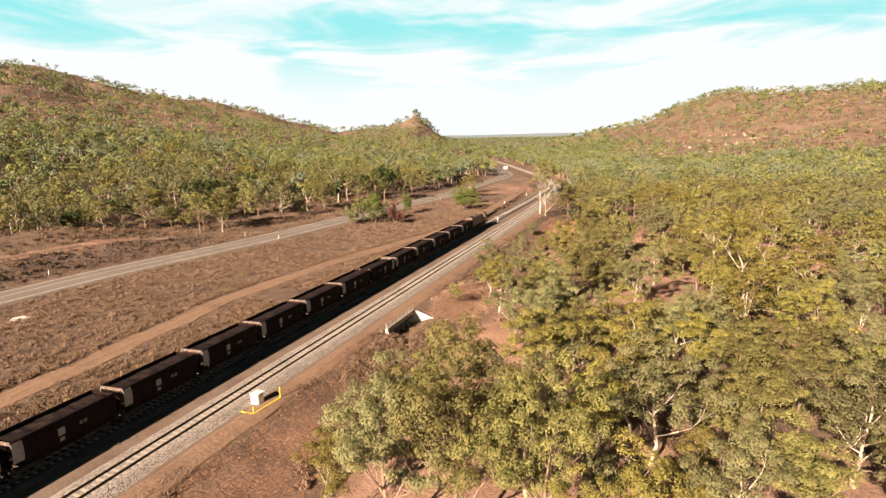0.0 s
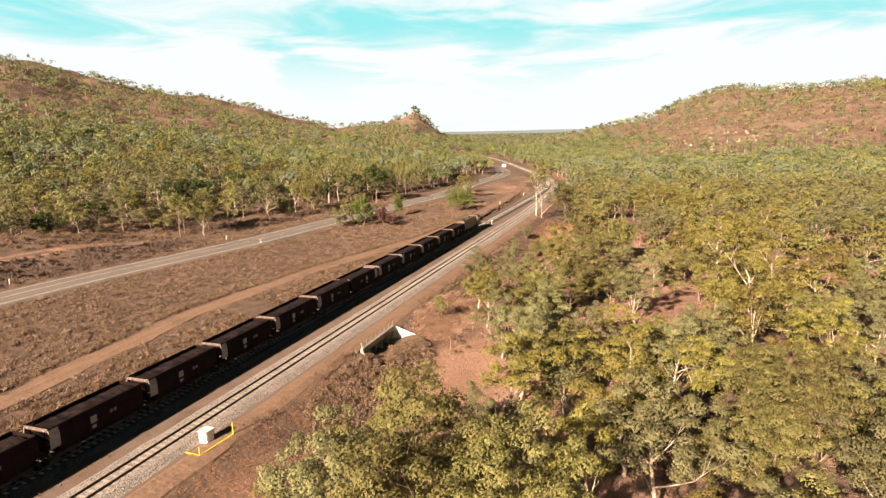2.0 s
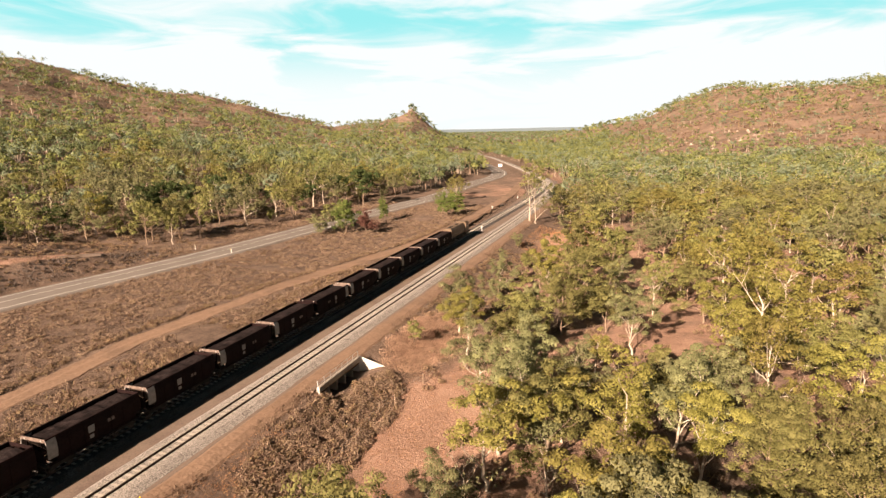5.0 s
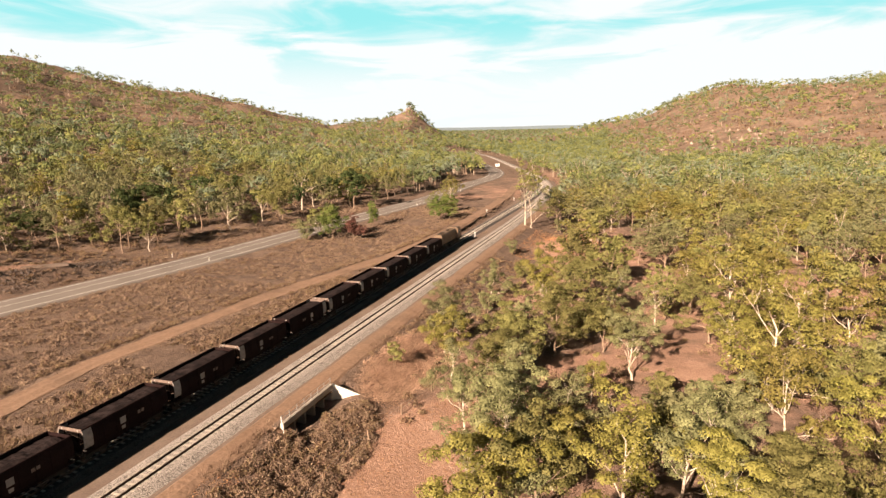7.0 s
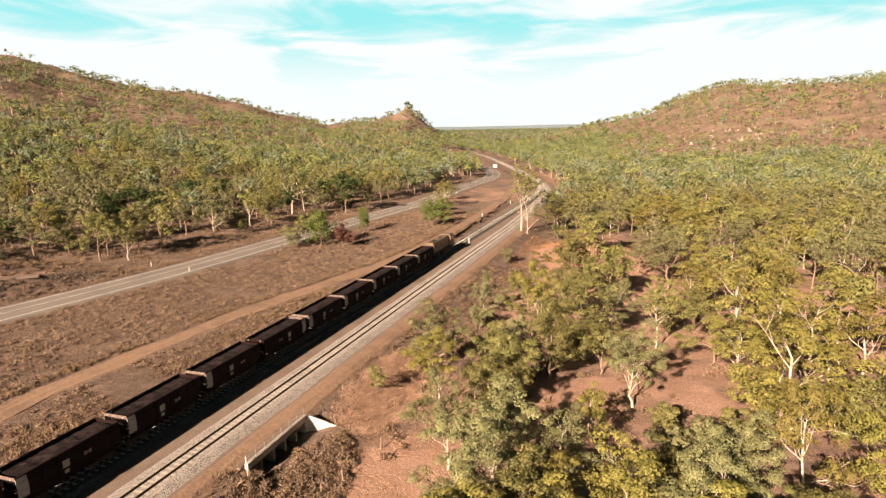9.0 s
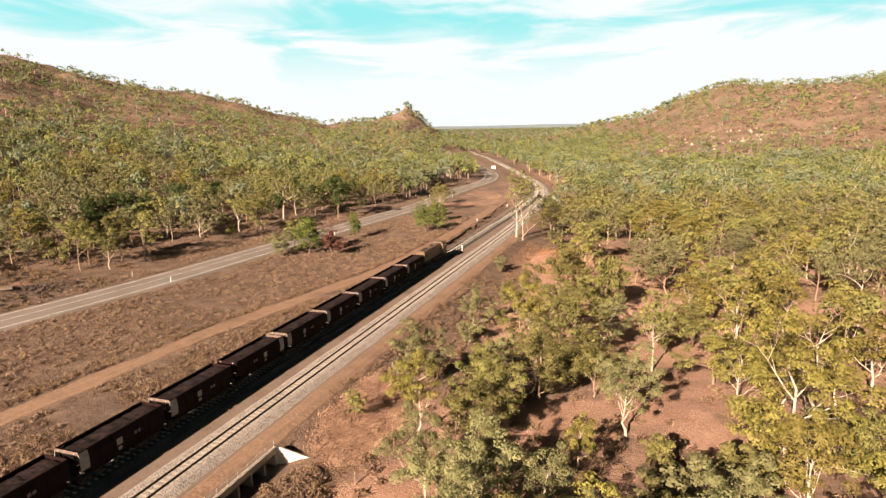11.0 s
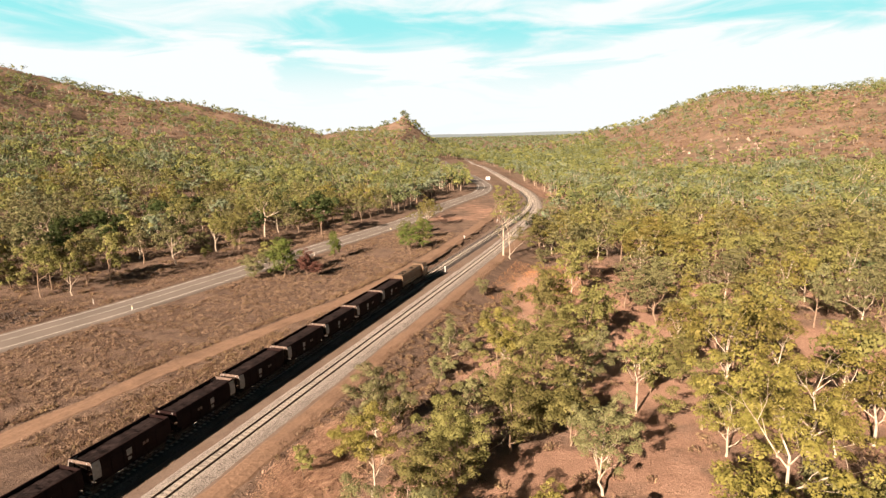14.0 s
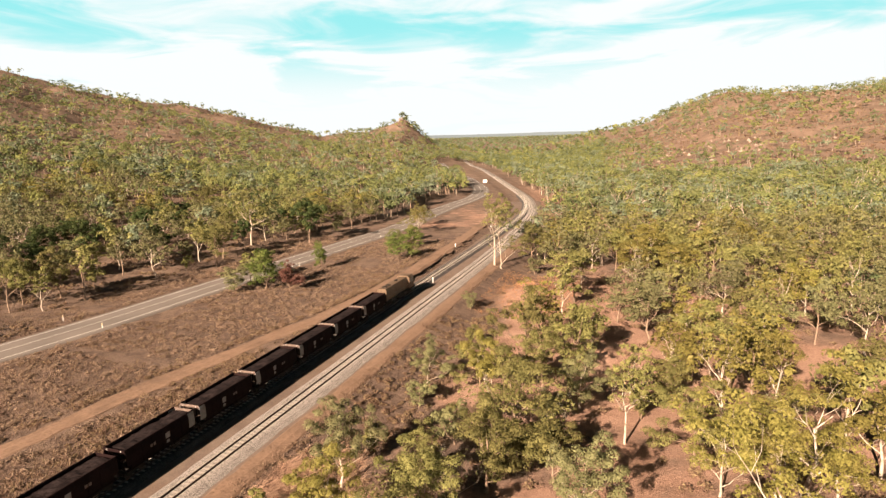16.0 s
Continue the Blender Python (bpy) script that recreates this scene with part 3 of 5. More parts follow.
LEDGE = np.array([(float(road_x(y)) - np.interp(y, [40, 95, 108, 118], [14.4, 14.2, 9.5, 7.0]), y) for y in np.arange(36, 105, 1.5)])
strip("ledge_track", LEDGE, [(-1.2, -0.3), (-0.8, 0.05), (0, 0.08), (0.8, 0.05), (1.2, -0.3)], FORMATION, road_z, "pale earth track along the ledge above the road", "dirt track", 0.3)
for a, b in ((-3.45, -3.3), (3.3, 3.45), (-0.14, -0.02)):
    strip("road_line", ROAD, [(a, 0.236 - abs(a) * 0.0167), (b, 0.236 - abs(b) * 0.0167)], PAINT, road_z, "worn white painted road line", "road line")

# rails and sleepers


def rail_profile(c):
    return [(c - 0.07, -0.16), (c - 0.065, -0.145), (c - 0.012, -0.125), (c - 0.012, -0.04), (c - 0.036, -0.03), (c - 0.036, 0), (c + 0.036, 0),
            (c + 0.036, -0.03), (c + 0.012, -0.04), (c + 0.012, -0.125), (c + 0.065, -0.145), (c + 0.07, -0.16)]


def sleeper_mesh():
    bm = bmesh.new()
    for w, z in ((0.13, -0.30), (0.11, -0.165)):
        for x in (-1.0, 1.0):
            for y in (-w, w):
                bm.verts.new((x, y, z))
    bmesh.ops.convex_hull(bm, input=bm.verts[:])
    me = bpy.data.meshes.new("sleeper")
    bm.normal_update()
    bm.to_mesh(me)
    bm.free()
    me.materials.append(CONCRETE)
    return me


def build_line(path, label, y_to, parts):
    track = thing("railway_line", label, "railway track", kind="structure")
    for c in (-0.5685, 0.5685):
        v, f = sweep(path, rail_profile(c), rail_z)
        part("rail", mesh_from("rail", v, f, STEEL), STEEL, track, "dark worn steel rail")
    me = sleeper_mesh()
    seg = np.append(0, np.cumsum(np.linalg.norm(np.diff(path, axis=0), axis=1)))
    rest = []
    base = np.array([v.co[:] for v in me.vertices])
    tri = [list(p.vertices) for p in me.polygons]
    for s in np.arange(0, seg[-1], 0.69):
        x, y = np.interp(s, seg, path[:, 0]), np.interp(s, seg, path[:, 1])
        x2, y2 = np.interp(s + 0.5, seg, path[:, 0]), np.interp(s + 0.5, seg, path[:, 1])
        if y > y_to:
            break
        turn = -math.atan2(x2 - x, y2 - y) if y2 > y else 0
        z = float(rail_z(np.array([x]), np.array([y]))[0])
        if parts and 20 < y < 222:
            part("sleeper", me, CONCRETE, track, m=pose(x, y, z + rng.uniform(-0.01, 0.01), 0, 0, math.degrees(turn) + rng.uniform(-0.6, 0.6)))
        else:
            rest.append((x, y, z, turn))
    if rest:
        vs, fs = [], []
        for x, y, z, t in rest:
            o = len(vs)
            c, s_ = math.cos(t), math.sin(t)
            vs += [(x + p[0] * c - p[1] * s_, y + p[0] * s_ + p[1] * c, z + p[2]) for p in base]
            fs += [[i + o for i in p] for p in tri]
        tagged(part("sleepers", mesh_from("sleepers", vs, fs, CONCRETE), CONCRETE, track), kind="stuff")
    return track


build_line(MAIN, "empty narrow-gauge line on concrete sleepers", 520, True)
build_line(SIDING, "line of steel rails beneath the train", 360, False)

# ---------------------------------------------------------------- trees


def grow(seed, tall, spread, forks=3, clear=0.22, n_leaf=1500, leaf=0.32, lean=0.12, clump=0.95, gap=1.3, sides=6):
    """Trunk and crown (verts, faces each) of one eucalypt: forked pale limbs with clumps of drooping leaves at their ends."""
    r = np.random.default_rng(seed)
    wood, tips = [], []
    r0 = 0.015 * tall + 0.03
    lo, hi = tall * clear, tall * 0.62
    off = r.normal(size=(6, 2)).cumsum(0) * lean * tall * 0.16
    hs = np.array([-0.3, lo * 0.5, lo, (lo + hi) / 2, hi, tall * 0.72])
    base = np.column_stack([off - off[0], hs])
    wood.append(tube(base, 0.85 * r0 * np.array([1.25, 1.0, 0.85, 0.62, 0.42, 0.25]), sides + 2))

    def limb(start, direction, length, rad, depth):
        pts = [start]
        d = direction / np.linalg.norm(direction)
        k = (4, 4, 2)[depth]
        for i in range(k):
            d = d + r.normal(size=3) * 0.22 + np.array([0, 0, 0.10])
            d /= np.linalg.norm(d)
            pts.append(pts[-1] + d * length / k)
        rr = np.linspace(rad, rad * (0.3, 0.3, 0.25)[depth], k + 1)
        wood.append(tube(pts, rr * 0.8, (sides, 5, 3)[depth]))
        if depth >= 1:
            tips.append(pts[-1])
            tips.append(pts[-2] + r.normal(size=3) * 0.3)
        if depth >= 2:
            if r.random() < 0.5:
                tips.append(pts[1] + np.array([0, 0, -0.4]))
            return
        for q in range(r.integers(2, 4) + 2 * (depth == 0)):
            j = k if q == 0 else r.integers(1, k + 1)
            a = r.uniform(0, 2 * np.pi)
            nd = d * 0.75 + np.array([np.cos(a), np.sin(a), r.uniform(-0.15, 0.55)]) * 0.75
            limb(pts[j], nd, length * r.uniform(0.45, 0.7), rr[j] * 0.7, depth + 1)

    a0 = r.uniform(0, 2 * np.pi)
    for i in range(forks + 2):
        f = i / (forks + 1)
        z = lo + (hi - lo) * f * r.uniform(0.8, 1.1)
        at = np.array([np.interp(z, hs, base[:, 0]), np.interp(z, hs, base[:, 1]), z])
        a = a0 + i * 2.4 + r.normal() * 0.35
        out = (1 - 0.55 * f) * spread / 5.0 * r.uniform(0.7, 1.2)
        limb(at, np.array([np.cos(a) * out, np.sin(a) * out, 0.62 + 0.5 * f]), tall * (0.40 - 0.12 * f) * r.uniform(0.8, 1.15), r0 * (0.55 - 0.2 * f), 0)
    tips = np.array(tips)
    tips = tips[r.permutation(len(tips))]
    hubs = []
    for p in tips:
        if p[2] > tall * (clear + 0.12) and all(np.linalg.norm((p - q) * (1, 1, 1.3)) > clump * gap for q in hubs):
            hubs.append(p)
    hubs = np.array(hubs)
    return joined(wood), tufted(hubs, clump * r.uniform(0.7, 1.2, len(hubs)), n_leaf, leaf, r)


def far_tree(r, tall, spread, n_leaf, leaf):
    """A coarse tree for the distance: a few leafy clumps."""
    k = int(r.integers(4, 8))
    cl = np.stack([r.normal(size=k) * spread * 0.33, r.normal(size=k) * spread * 0.33, tall * r.uniform(0.42, 0.9, k)], 1)
    return tufted(cl, spread * r.uniform(0.24, 0.4, k), n_leaf, leaf * 1.2, r, lobes=2, slim=0.9)


KINDS = {}


def tree_kind(key, leaf_mat, bark, **kw):
    (wv, wf), (lv, lf) = grow(**kw)
    KINDS[key] = (mesh_from("trunk", wv, wf, bark, True), mesh_from("crown", lv, lf, leaf_mat), kw["tall"])


for i in range(3):
    tree_kind(("olive", i), LEAF_OLIVE, BARK_BROWN, seed=10 + i, tall=9.0, spread=5.5, forks=4 + i % 2, n_leaf=5200, leaf=0.25)
    tree_kind(("grey", i), LEAF_GREY, BARK_WHITE if i == 1 else BARK_BROWN, seed=20 + i, tall=9.5, spread=5.0, forks=4, n_leaf=5200, leaf=0.25, clear=0.26)
    tree_kind(("yellow", i), LEAF_YELLOW, BARK_WHITE, seed=30 + i, tall=8.5, spread=5.5, forks=4, n_leaf=4200, leaf=0.25, clump=0.85)
for i in range(2):
    tree_kind(("near_olive", i), LEAF_OLIVE, BARK_BROWN, seed=110 + i, tall=9.0, spread=5.5, forks=5, n_leaf=11500, leaf=0.18, clump=0.9, clear=0.12)
    tree_kind(("near_grey", i), LEAF_GREY, BARK_WHITE, seed=120 + i, tall=9.5, spread=5.0, forks=5, n_leaf=11500, leaf=0.18, clump=0.9, clear=0.16)
    tree_kind(("near_yellow", i), LEAF_YELLOW, BARK_WHITE, seed=130 + i, tall=8.5, spread=5.5, forks=4, n_leaf=9500, leaf=0.18, clump=0.8, clear=0.15)
for i in range(2):
    tree_kind(("tall", i), (LEAF_OLIVE, LEAF_GREY)[i], BARK_BROWN, seed=140 + i, tall=13.0, spread=6.0, forks=6, n_leaf=22000, leaf=0.19, clump=1.1, clear=0.2)
tree_kind(("sparse", 0), LEAF_OLIVE, BARK_WHITE, seed=41, tall=11.0, spread=6.5, forks=3, clear=0.38, n_leaf=2000, clump=0.7, gap=1.5)
tree_kind(("sparse", 1), LEAF_YELLOW, BARK_WHITE, seed=42, tall=10.0, spread=6.5, forks=3, clear=0.3, n_leaf=2000, clump=0.7, gap=1.5)
tree_kind(("great", 0), LEAF_YELLOW, BARK_WHITE, seed=35, tall=15.0, spread=8.5, forks=4, clear=0.16, n_leaf=7500, leaf=0.27, clump=1.0, gap=1.25, lean=0.3)
tree_kind(("bare", 0), LEAF_GREY, BARK_WHITE, seed=91, tall=7.0, spread=6.0, forks=4, clear=0.1, n_leaf=120, lean=0.3)
tree_kind(("bare", 1), LEAF_OLIVE, BARK_BROWN, seed=92, tall=5.0, spread=6.0, forks=5, clear=0.08, n_leaf=160, lean=0.3)
tree_kind(("dark", 0), LEAF_DARK, BARK_BROWN, seed=51, tall=10.0, spread=5.0, forks=4, clear=0.2, n_leaf=5600)
tree_kind(("fresh", 0), LEAF_FRESH, BARK_BROWN, seed=61, tall=6.0, spread=3.5, forks=4, clear=0.08, n_leaf=4400, leaf=0.24, clump=0.7, gap=0.8)
tree_kind(("brown", 0), LEAF_BROWN, BARK_BROWN, seed=71, tall=5.0, spread=3.2, forks=4, clear=0.05, n_leaf=3600, leaf=0.24, clump=0.6, gap=0.8)
tree_kind(("small", 0), LEAF_OLIVE, BARK_BROWN, seed=81, tall=4.5, spread=3.0, forks=3, clear=0.1, n_leaf=2000, leaf=0.25, clump=0.6)
tree_kind(("small", 1), LEAF_GREY, BARK_BROWN, seed=82, tall=4.0, spread=3.0, forks=4, clear=0.1, n_leaf=2000, leaf=0.25, clump=0.6)
LABELS = {"olive": "olive-green eucalypt with an open leafy crown", "grey": "grey-green eucalypt with drooping leaf clumps",
          "yellow": "yellow-green eucalypt with white forked limbs", "sparse": "tall white-barked eucalypt with a thin crown",
          "bare": "nearly leafless dead tree with twisted limbs", "great": "large yellow-green gum with thick white limbs", "dark": "dark green dense bushy tree", "fresh": "fresh green bushy tree beside the road", "brown": "bush of dry reddish-brown leaves",
          "small": "small scrubby young eucalypt", "near_olive": "bushy olive-green eucalypt with hanging leaf clumps",
          "near_grey": "grey-green gum with billowing drooping leaf clumps", "tall": "tall gum with hanging leaf clumps", "near_yellow": "bright yellow-green gum with pale forked limbs"}
TREES = []


def plant(key, x, y, tall, turn=None, wide=1.0, label=""):
    tm, cm, h0 = KINDS[key]
    s = tall / h0
    ob = thing("tree", label or LABELS[key[0]], "tree", group="eucalypts")
    ob.matrix_world = pose(x, y, ground_z(x, y), 0, 0, rng.uniform(0, 360) if turn is None else turn) @ Matrix.Diagonal((s * wide, s * wide, s, 1))
    part("trunk", tm, None, ob)
    part("crown", cm, None, ob)
    TREES.append((x, y, tall * 0.32 * wide))
    return ob


# trees that stand out
for key, x, y, tall, wide, label in (
        (("sparse", 0), 4.6, 190, 17, 0.9, "very tall white-trunked gum beside the empty line"),
        (("bare", 0), 7.0, 189, 13, 0.75, "spreading white bare-limbed gum beside the empty line"),
        (("bare", 0), 62.0, 158, 11, 0.7, "pale bare-limbed gum above the wood"),
        (("bare", 0), 76.0, 172, 12, 0.75, "pale bare-limbed gum above the wood"),
        (("bare", 0), 27.0, 178, 10, 0.6, "pale bare-limbed gum above the wood"),
        (("olive", 1), 12.5, 199, 11, 1.2, "dense green tree behind the white gums"),
        (("bare", 0), 39.5, 172, 12, 0.7, "pale bare-limbed gum above the wood"),
        (("great", 0), 50.6, 89.5, 15.0, 1.05, "large yellow-green gum with thick white limbs"),
        (("great", 0), 56.5, 104.0, 13.0, 1.1, "wide gum with white upper limbs"),
        (("yellow", 2), 63.0, 112.0, 10, 1.1, ""),
        (("yellow", 0), 50.3, 79.6, 10, 0.9, "pink-limbed gum with a yellow-green crown"),
        (("near_yellow", 0), 36.5, 67.5, 9, 1.2, "rust-tinged yellow gum with white limbs"),
        (("near_yellow", 1), 43.0, 66.0, 8.0, 1.2, ""),
        (("near_yellow", 0), 57.0, 78.0, 8.5, 1.1, ""),
        (("near_olive", 1), 27.5, 105.5, 12, 1.15, "wide forked gum with pale limbs"),
        (("near_grey", 0), 26.8, 71.5, 9.5, 1.15, "broad grey-green gum above the clearing"),
        (("near_grey", 1), 21.3, 76.4, 8.0, 0.9, "white-stemmed grey-green gum on the clearing's edge"),
        (("near_yellow", 1), 16.5, 87.5, 8.0, 1.0, ""),
        (("near_olive", 0), 23.5, 84.0, 8.5, 1.1, ""),
        (("yellow", 1), 32.6, 86.0, 5.5, 0.9, ""),
        (("near_grey", 0), 12.8, 95.5, 9.0, 1.0, "thin pale-stemmed gum beside the bank"),
        (("near_yellow", 0), 48.0, 104.5, 7.5, 1.1, ""),
        (("near_yellow", 1), 53.0, 106.0, 7.0, 1.1, ""),
        (("near_yellow", 0), 58.5, 108.0, 7.0, 1.1, ""),
        (("great", 0), 54.3, 120.5, 11.5, 1.0, "white-limbed gum with a rusty crown"),
        (("sparse", 1), 49.0, 115.5, 13, 0.9, "straight white-trunked gum with a thin crown"),
        (("sparse", 0), 39.0, 113.0, 9.0, 0.9, ""),
        (("small", 0), 9.3, 87.3, 3.0, 1.0, "small green sapling on the bank"),
        (("small", 1), 8.5, 156.0, 3.2, 1.0, ""),
        (("tall", 0), 26.3, 32.5, 13.8, 0.95, "tall olive gum with thick hanging leaf clumps"),
        (("tall", 1), 21.6, 33.0, 12.4, 0.9, "tall bushy gum with a dark forked stem"),
        (("tall", 0), 33.3, 34.0, 11.6, 0.9, "olive gum with several pale stems"),
        (("near_yellow", 1), 17.3, 33.0, 6.8, 1.1, ""),
        (("near_yellow", 0), 38.0, 33.5, 7.5, 1.1, ""),
        (("near_grey", 0), 39.0, 48.5, 10.5, 1.1, "tall gum with hanging grey-green clumps"),
        (("near_olive", 0), 47.5, 50.5, 8.5, 1.1, ""),
        (("near_grey", 1), 43.5, 37.5, 8.0, 1.2, ""),
        (("near_olive", 1), 49.5, 40.5, 8.5, 1.2, ""),
        (("near_olive", 0), 55.5, 42.5, 8.0, 1.2, ""),
        (("near_yellow", 0), 42.5, 42.5, 5.5, 1.2, ""),
        (("near_grey", 1), 54.0, 49.5, 10.0, 1.2, ""),
        (("small", 0), 14.0, 138.0, 3.5, 1.1, ""),
        (("fresh", 0), -34.5, 151.5, 7.5, 1.15, "fresh green bushy tree beside the road"),
        (("small", 1), -40.0, 149.0, 4.5, 1.4, "broad grey-green bush beside the road"),
        (("small", 0), -40.5, 157.0, 6.0, 1.4, ""),
        (("fresh", 0), -21.5, 203.0, 5.0, 1.3, ""),
        (("small", 0), -17.5, 190.0, 4.0, 1.3, ""),
        (("grey", 1), -39.0, 153.0, 5.5, 1.2, ""),
        (("brown", 0), -28.8, 151.5, 5.5, 1.0, "bush of dry reddish-brown leaves"),
        (("fresh", 0), -33.0, 171.0, 6.0, 0.8, "small round green tree on a bare stem"),
        (("fresh", 0), -19.5, 186.0, 6.0, 1.3, ""),
        (("grey", 2), -24.0, 196.0, 6.0, 1.2, ""),
        (("sparse", 1), -28.0, 222.0, 9.0, 1.0, "pale half-dead gum between road and railway"),
        (("olive", 1), -31.5, 229.0, 7.0, 1.1, ""),
        (("grey", 2), -34.0, 240.0, 7.0, 1.1, ""),
        (("small", 0), -26.0, 212.0, 4.5, 1.3, ""),
        (("dark", 0), -54.5, 202.0, 14.0, 1.0, "dark green dense tree across the road"),
        (("sparse", 0), -69.0, 194.0, 15.0, 1.0, "tall pale-trunked gum across the road"),
        (("olive", 0), -60.0, 168.0, 10.0, 1.0, ""),
        (("yellow", 1), -90.2, 128.0, 11.0, 1.0, "pale-limbed gum at the edge of the wood")):
    plant(key, x, y, tall, wide=wide, label=label)


def room_for(x, y, gap):
    return all((x - a) ** 2 + (y - b) ** 2 > gap * gap for a, b, _ in TREES)


def open_ground(x, y):
    """Where no tree stands: railway, roadside, clearings."""
    u = x - float(rail_x(y))
    v = x - float(road_x(y))
    if -17 < u < 10 + 3.0 * math.sin(y * 0.11):
        return True
    if u < 0 and v > -11:
        return True
    if u < 0 and v > -17 and y < 200:
        return True
    if u < 0 and v > -31 and y < 122:
        return True
    for cx, cy, rx, ry in ((18, 65, 8.0, 13), (15, 156, 9.5, 35), (38, 106, 5.5, 11), (43.5, 97, 3.5, 5), (60.5, 106, 3.5, 3.5), (31, 94, 5, 9), (39, 136, 4, 8), (50, 158, 8, 8), (65, 146, 8, 7), (31, 52, 5.5, 8), (43, 60, 3, 4), (46.5, 72, 3, 4), (45, 47, 2.5, 3)):
        if math.hypot((x - cx) / rx, (y - cy) / ry) < 1:
            return True
    if x < 25 and 46 < y < 60 or math.hypot((x - 10) / 9, (y - 30) / 30) < 1:
        return True
    return y < 260 and vnoise(x, y, 16, 15) > 0.6


MIX = [("olive", 0), ("olive", 1), ("olive", 2), ("olive", 0), ("grey", 0), ("grey", 1), ("grey", 2), ("olive", 1), ("olive", 2), ("yellow", 0), ("yellow", 1), ("small", 0), ("small", 1), ("sparse", 0), ("sparse", 1)]
LEFT_MIX = [("olive", 0), ("olive", 1), ("olive", 2), ("grey", 0), ("grey", 2), ("dark", 0), ("dark", 0), ("dark", 0), ("small", 0), ("small", 1)]
NEAR_MIX = [("near_olive", 0), ("near_olive", 1), ("near_grey", 0), ("near_grey", 1), ("near_olive", 0), ("near_yellow", 1), ("small", 0), ("small", 1), ("sparse", 0)]
for mixed, count, y0, y1, gap in ((NEAR_MIX, 42, 34, 78, 4.8), (NEAR_MIX, 40, 78, 125, 5.8), (MIX, 64, 122, 215, 6.2)):
    made, tries = 0, 0
    while made < count and tries < 9000:
        tries += 1
        y = rng.uniform(y0, y1)
        x = rng.uniform(8, 44 + y * 0.36)
        if open_ground(x, y) or not room_for(x, y, gap):
            continue
        key = mixed[rng.integers(len(mixed))]
        plant(key, x, y, (rng.uniform(6.0, 9.5) if y < 125 else rng.uniform(7.5, 11.5)) * (0.55 if key[0] == "small" else 1), wide=rng.uniform(0.9, 1.25))
        made += 1
made, tries = 0, 0
while made < 40 and tries < 5000:
    tries += 1
    y = rng.uniform(30, 190)
    x = rng.uniform(12, 46 + y * 0.4)
    if open_ground(x, y) or not room_for(x, y, 3.0):
        continue
    plant(("bare", made % 2), x, y, rng.uniform(3.5, 7.0))
    made += 1
made, tries = 0, 0
while made < 95 and tries < 6000:
    tries += 1
    y = rng.uniform(95, 260)
    x = rng.uniform(-64 - y * 0.28, -52)
    if open_ground(x, y) or not room_for(x, y, 5.5):
        continue
    key = LEFT_MIX[rng.integers(len(LEFT_MIX))]
    plant(key, x, y, rng.uniform(6.5, 10.5) * (0.5 if key[0] == "small" else 1), wide=rng.uniform(0.85, 1.15))
    made += 1

# the woods beyond, too many to count: lighter trees of the same growth, then coarse ones
LIGHT = [(m, b, grow(seed=200 + i, tall=8.5, spread=5.0, forks=4, n_leaf=1000, leaf=0.44, clump=1.0, sides=4))
         for i, (m, b) in enumerate(((0, 0), (0, 1), (1, 0), (1, 1), (2, 0), (0, 1), (1, 1)))]
light_wood, light_crown = ([], []), ([], [], [])


def light_trees(n, x_of, y0, y1, gap, tall=(7.5, 11.5)):
    got = 0
    for _ in range(n * 12):
        if got >= n:
            break
        y = rng.uniform(y0, y1)
        x = rng.uniform(*x_of(y))
        if open_ground(x, y) or not room_for(x, y, gap):
            continue
        m, b, ((wv, wf), (lv, lf)) = LIGHT[rng.integers(len(LIGHT))]
        s, a = rng.uniform(*tall) / 8.5, rng.uniform(0, 2 * np.pi)
        turn = np.array([[math.cos(a), math.sin(a), 0], [-math.sin(a), math.cos(a), 0], [0, 0, 1]]) * s
        at = np.array([x, y, ground_z(x, y)])
        light_wood[b].append((wv @ turn + at, wf))
        light_crown[m].append((lv @ turn + at, lf))
        TREES.append((x, y, 2.5))
        got += 1


light_trees(290, lambda y: (9, 44 + y * 0.36), 95, 250, 5.2)
light_trees(125, lambda y: (-75 - y * 0.5, -52), 85, 260, 5.0)
for mat, bark, i in ((BARK_BROWN, 0, 0), (BARK_WHITE, 1, 1)):
    v, f = joined(light_wood[i])
    thing("wood_stems", "slender stems and limbs of the woodland", "tree stems", kind="stuff", data=mesh_from("wood_stems", v, f, mat, True))
for mat, i in ((LEAF_OLIVE, 0), (LEAF_GREY, 1), (LEAF_YELLOW, 2)):
    v, f = joined(light_crown[i])
    thing("wood_crowns", "leafy crowns of the dry woodland", "tree crowns", kind="stuff", data=mesh_from("wood_crowns", v, f, mat))
stems, crowns = ([], []), ([], [], [], [])


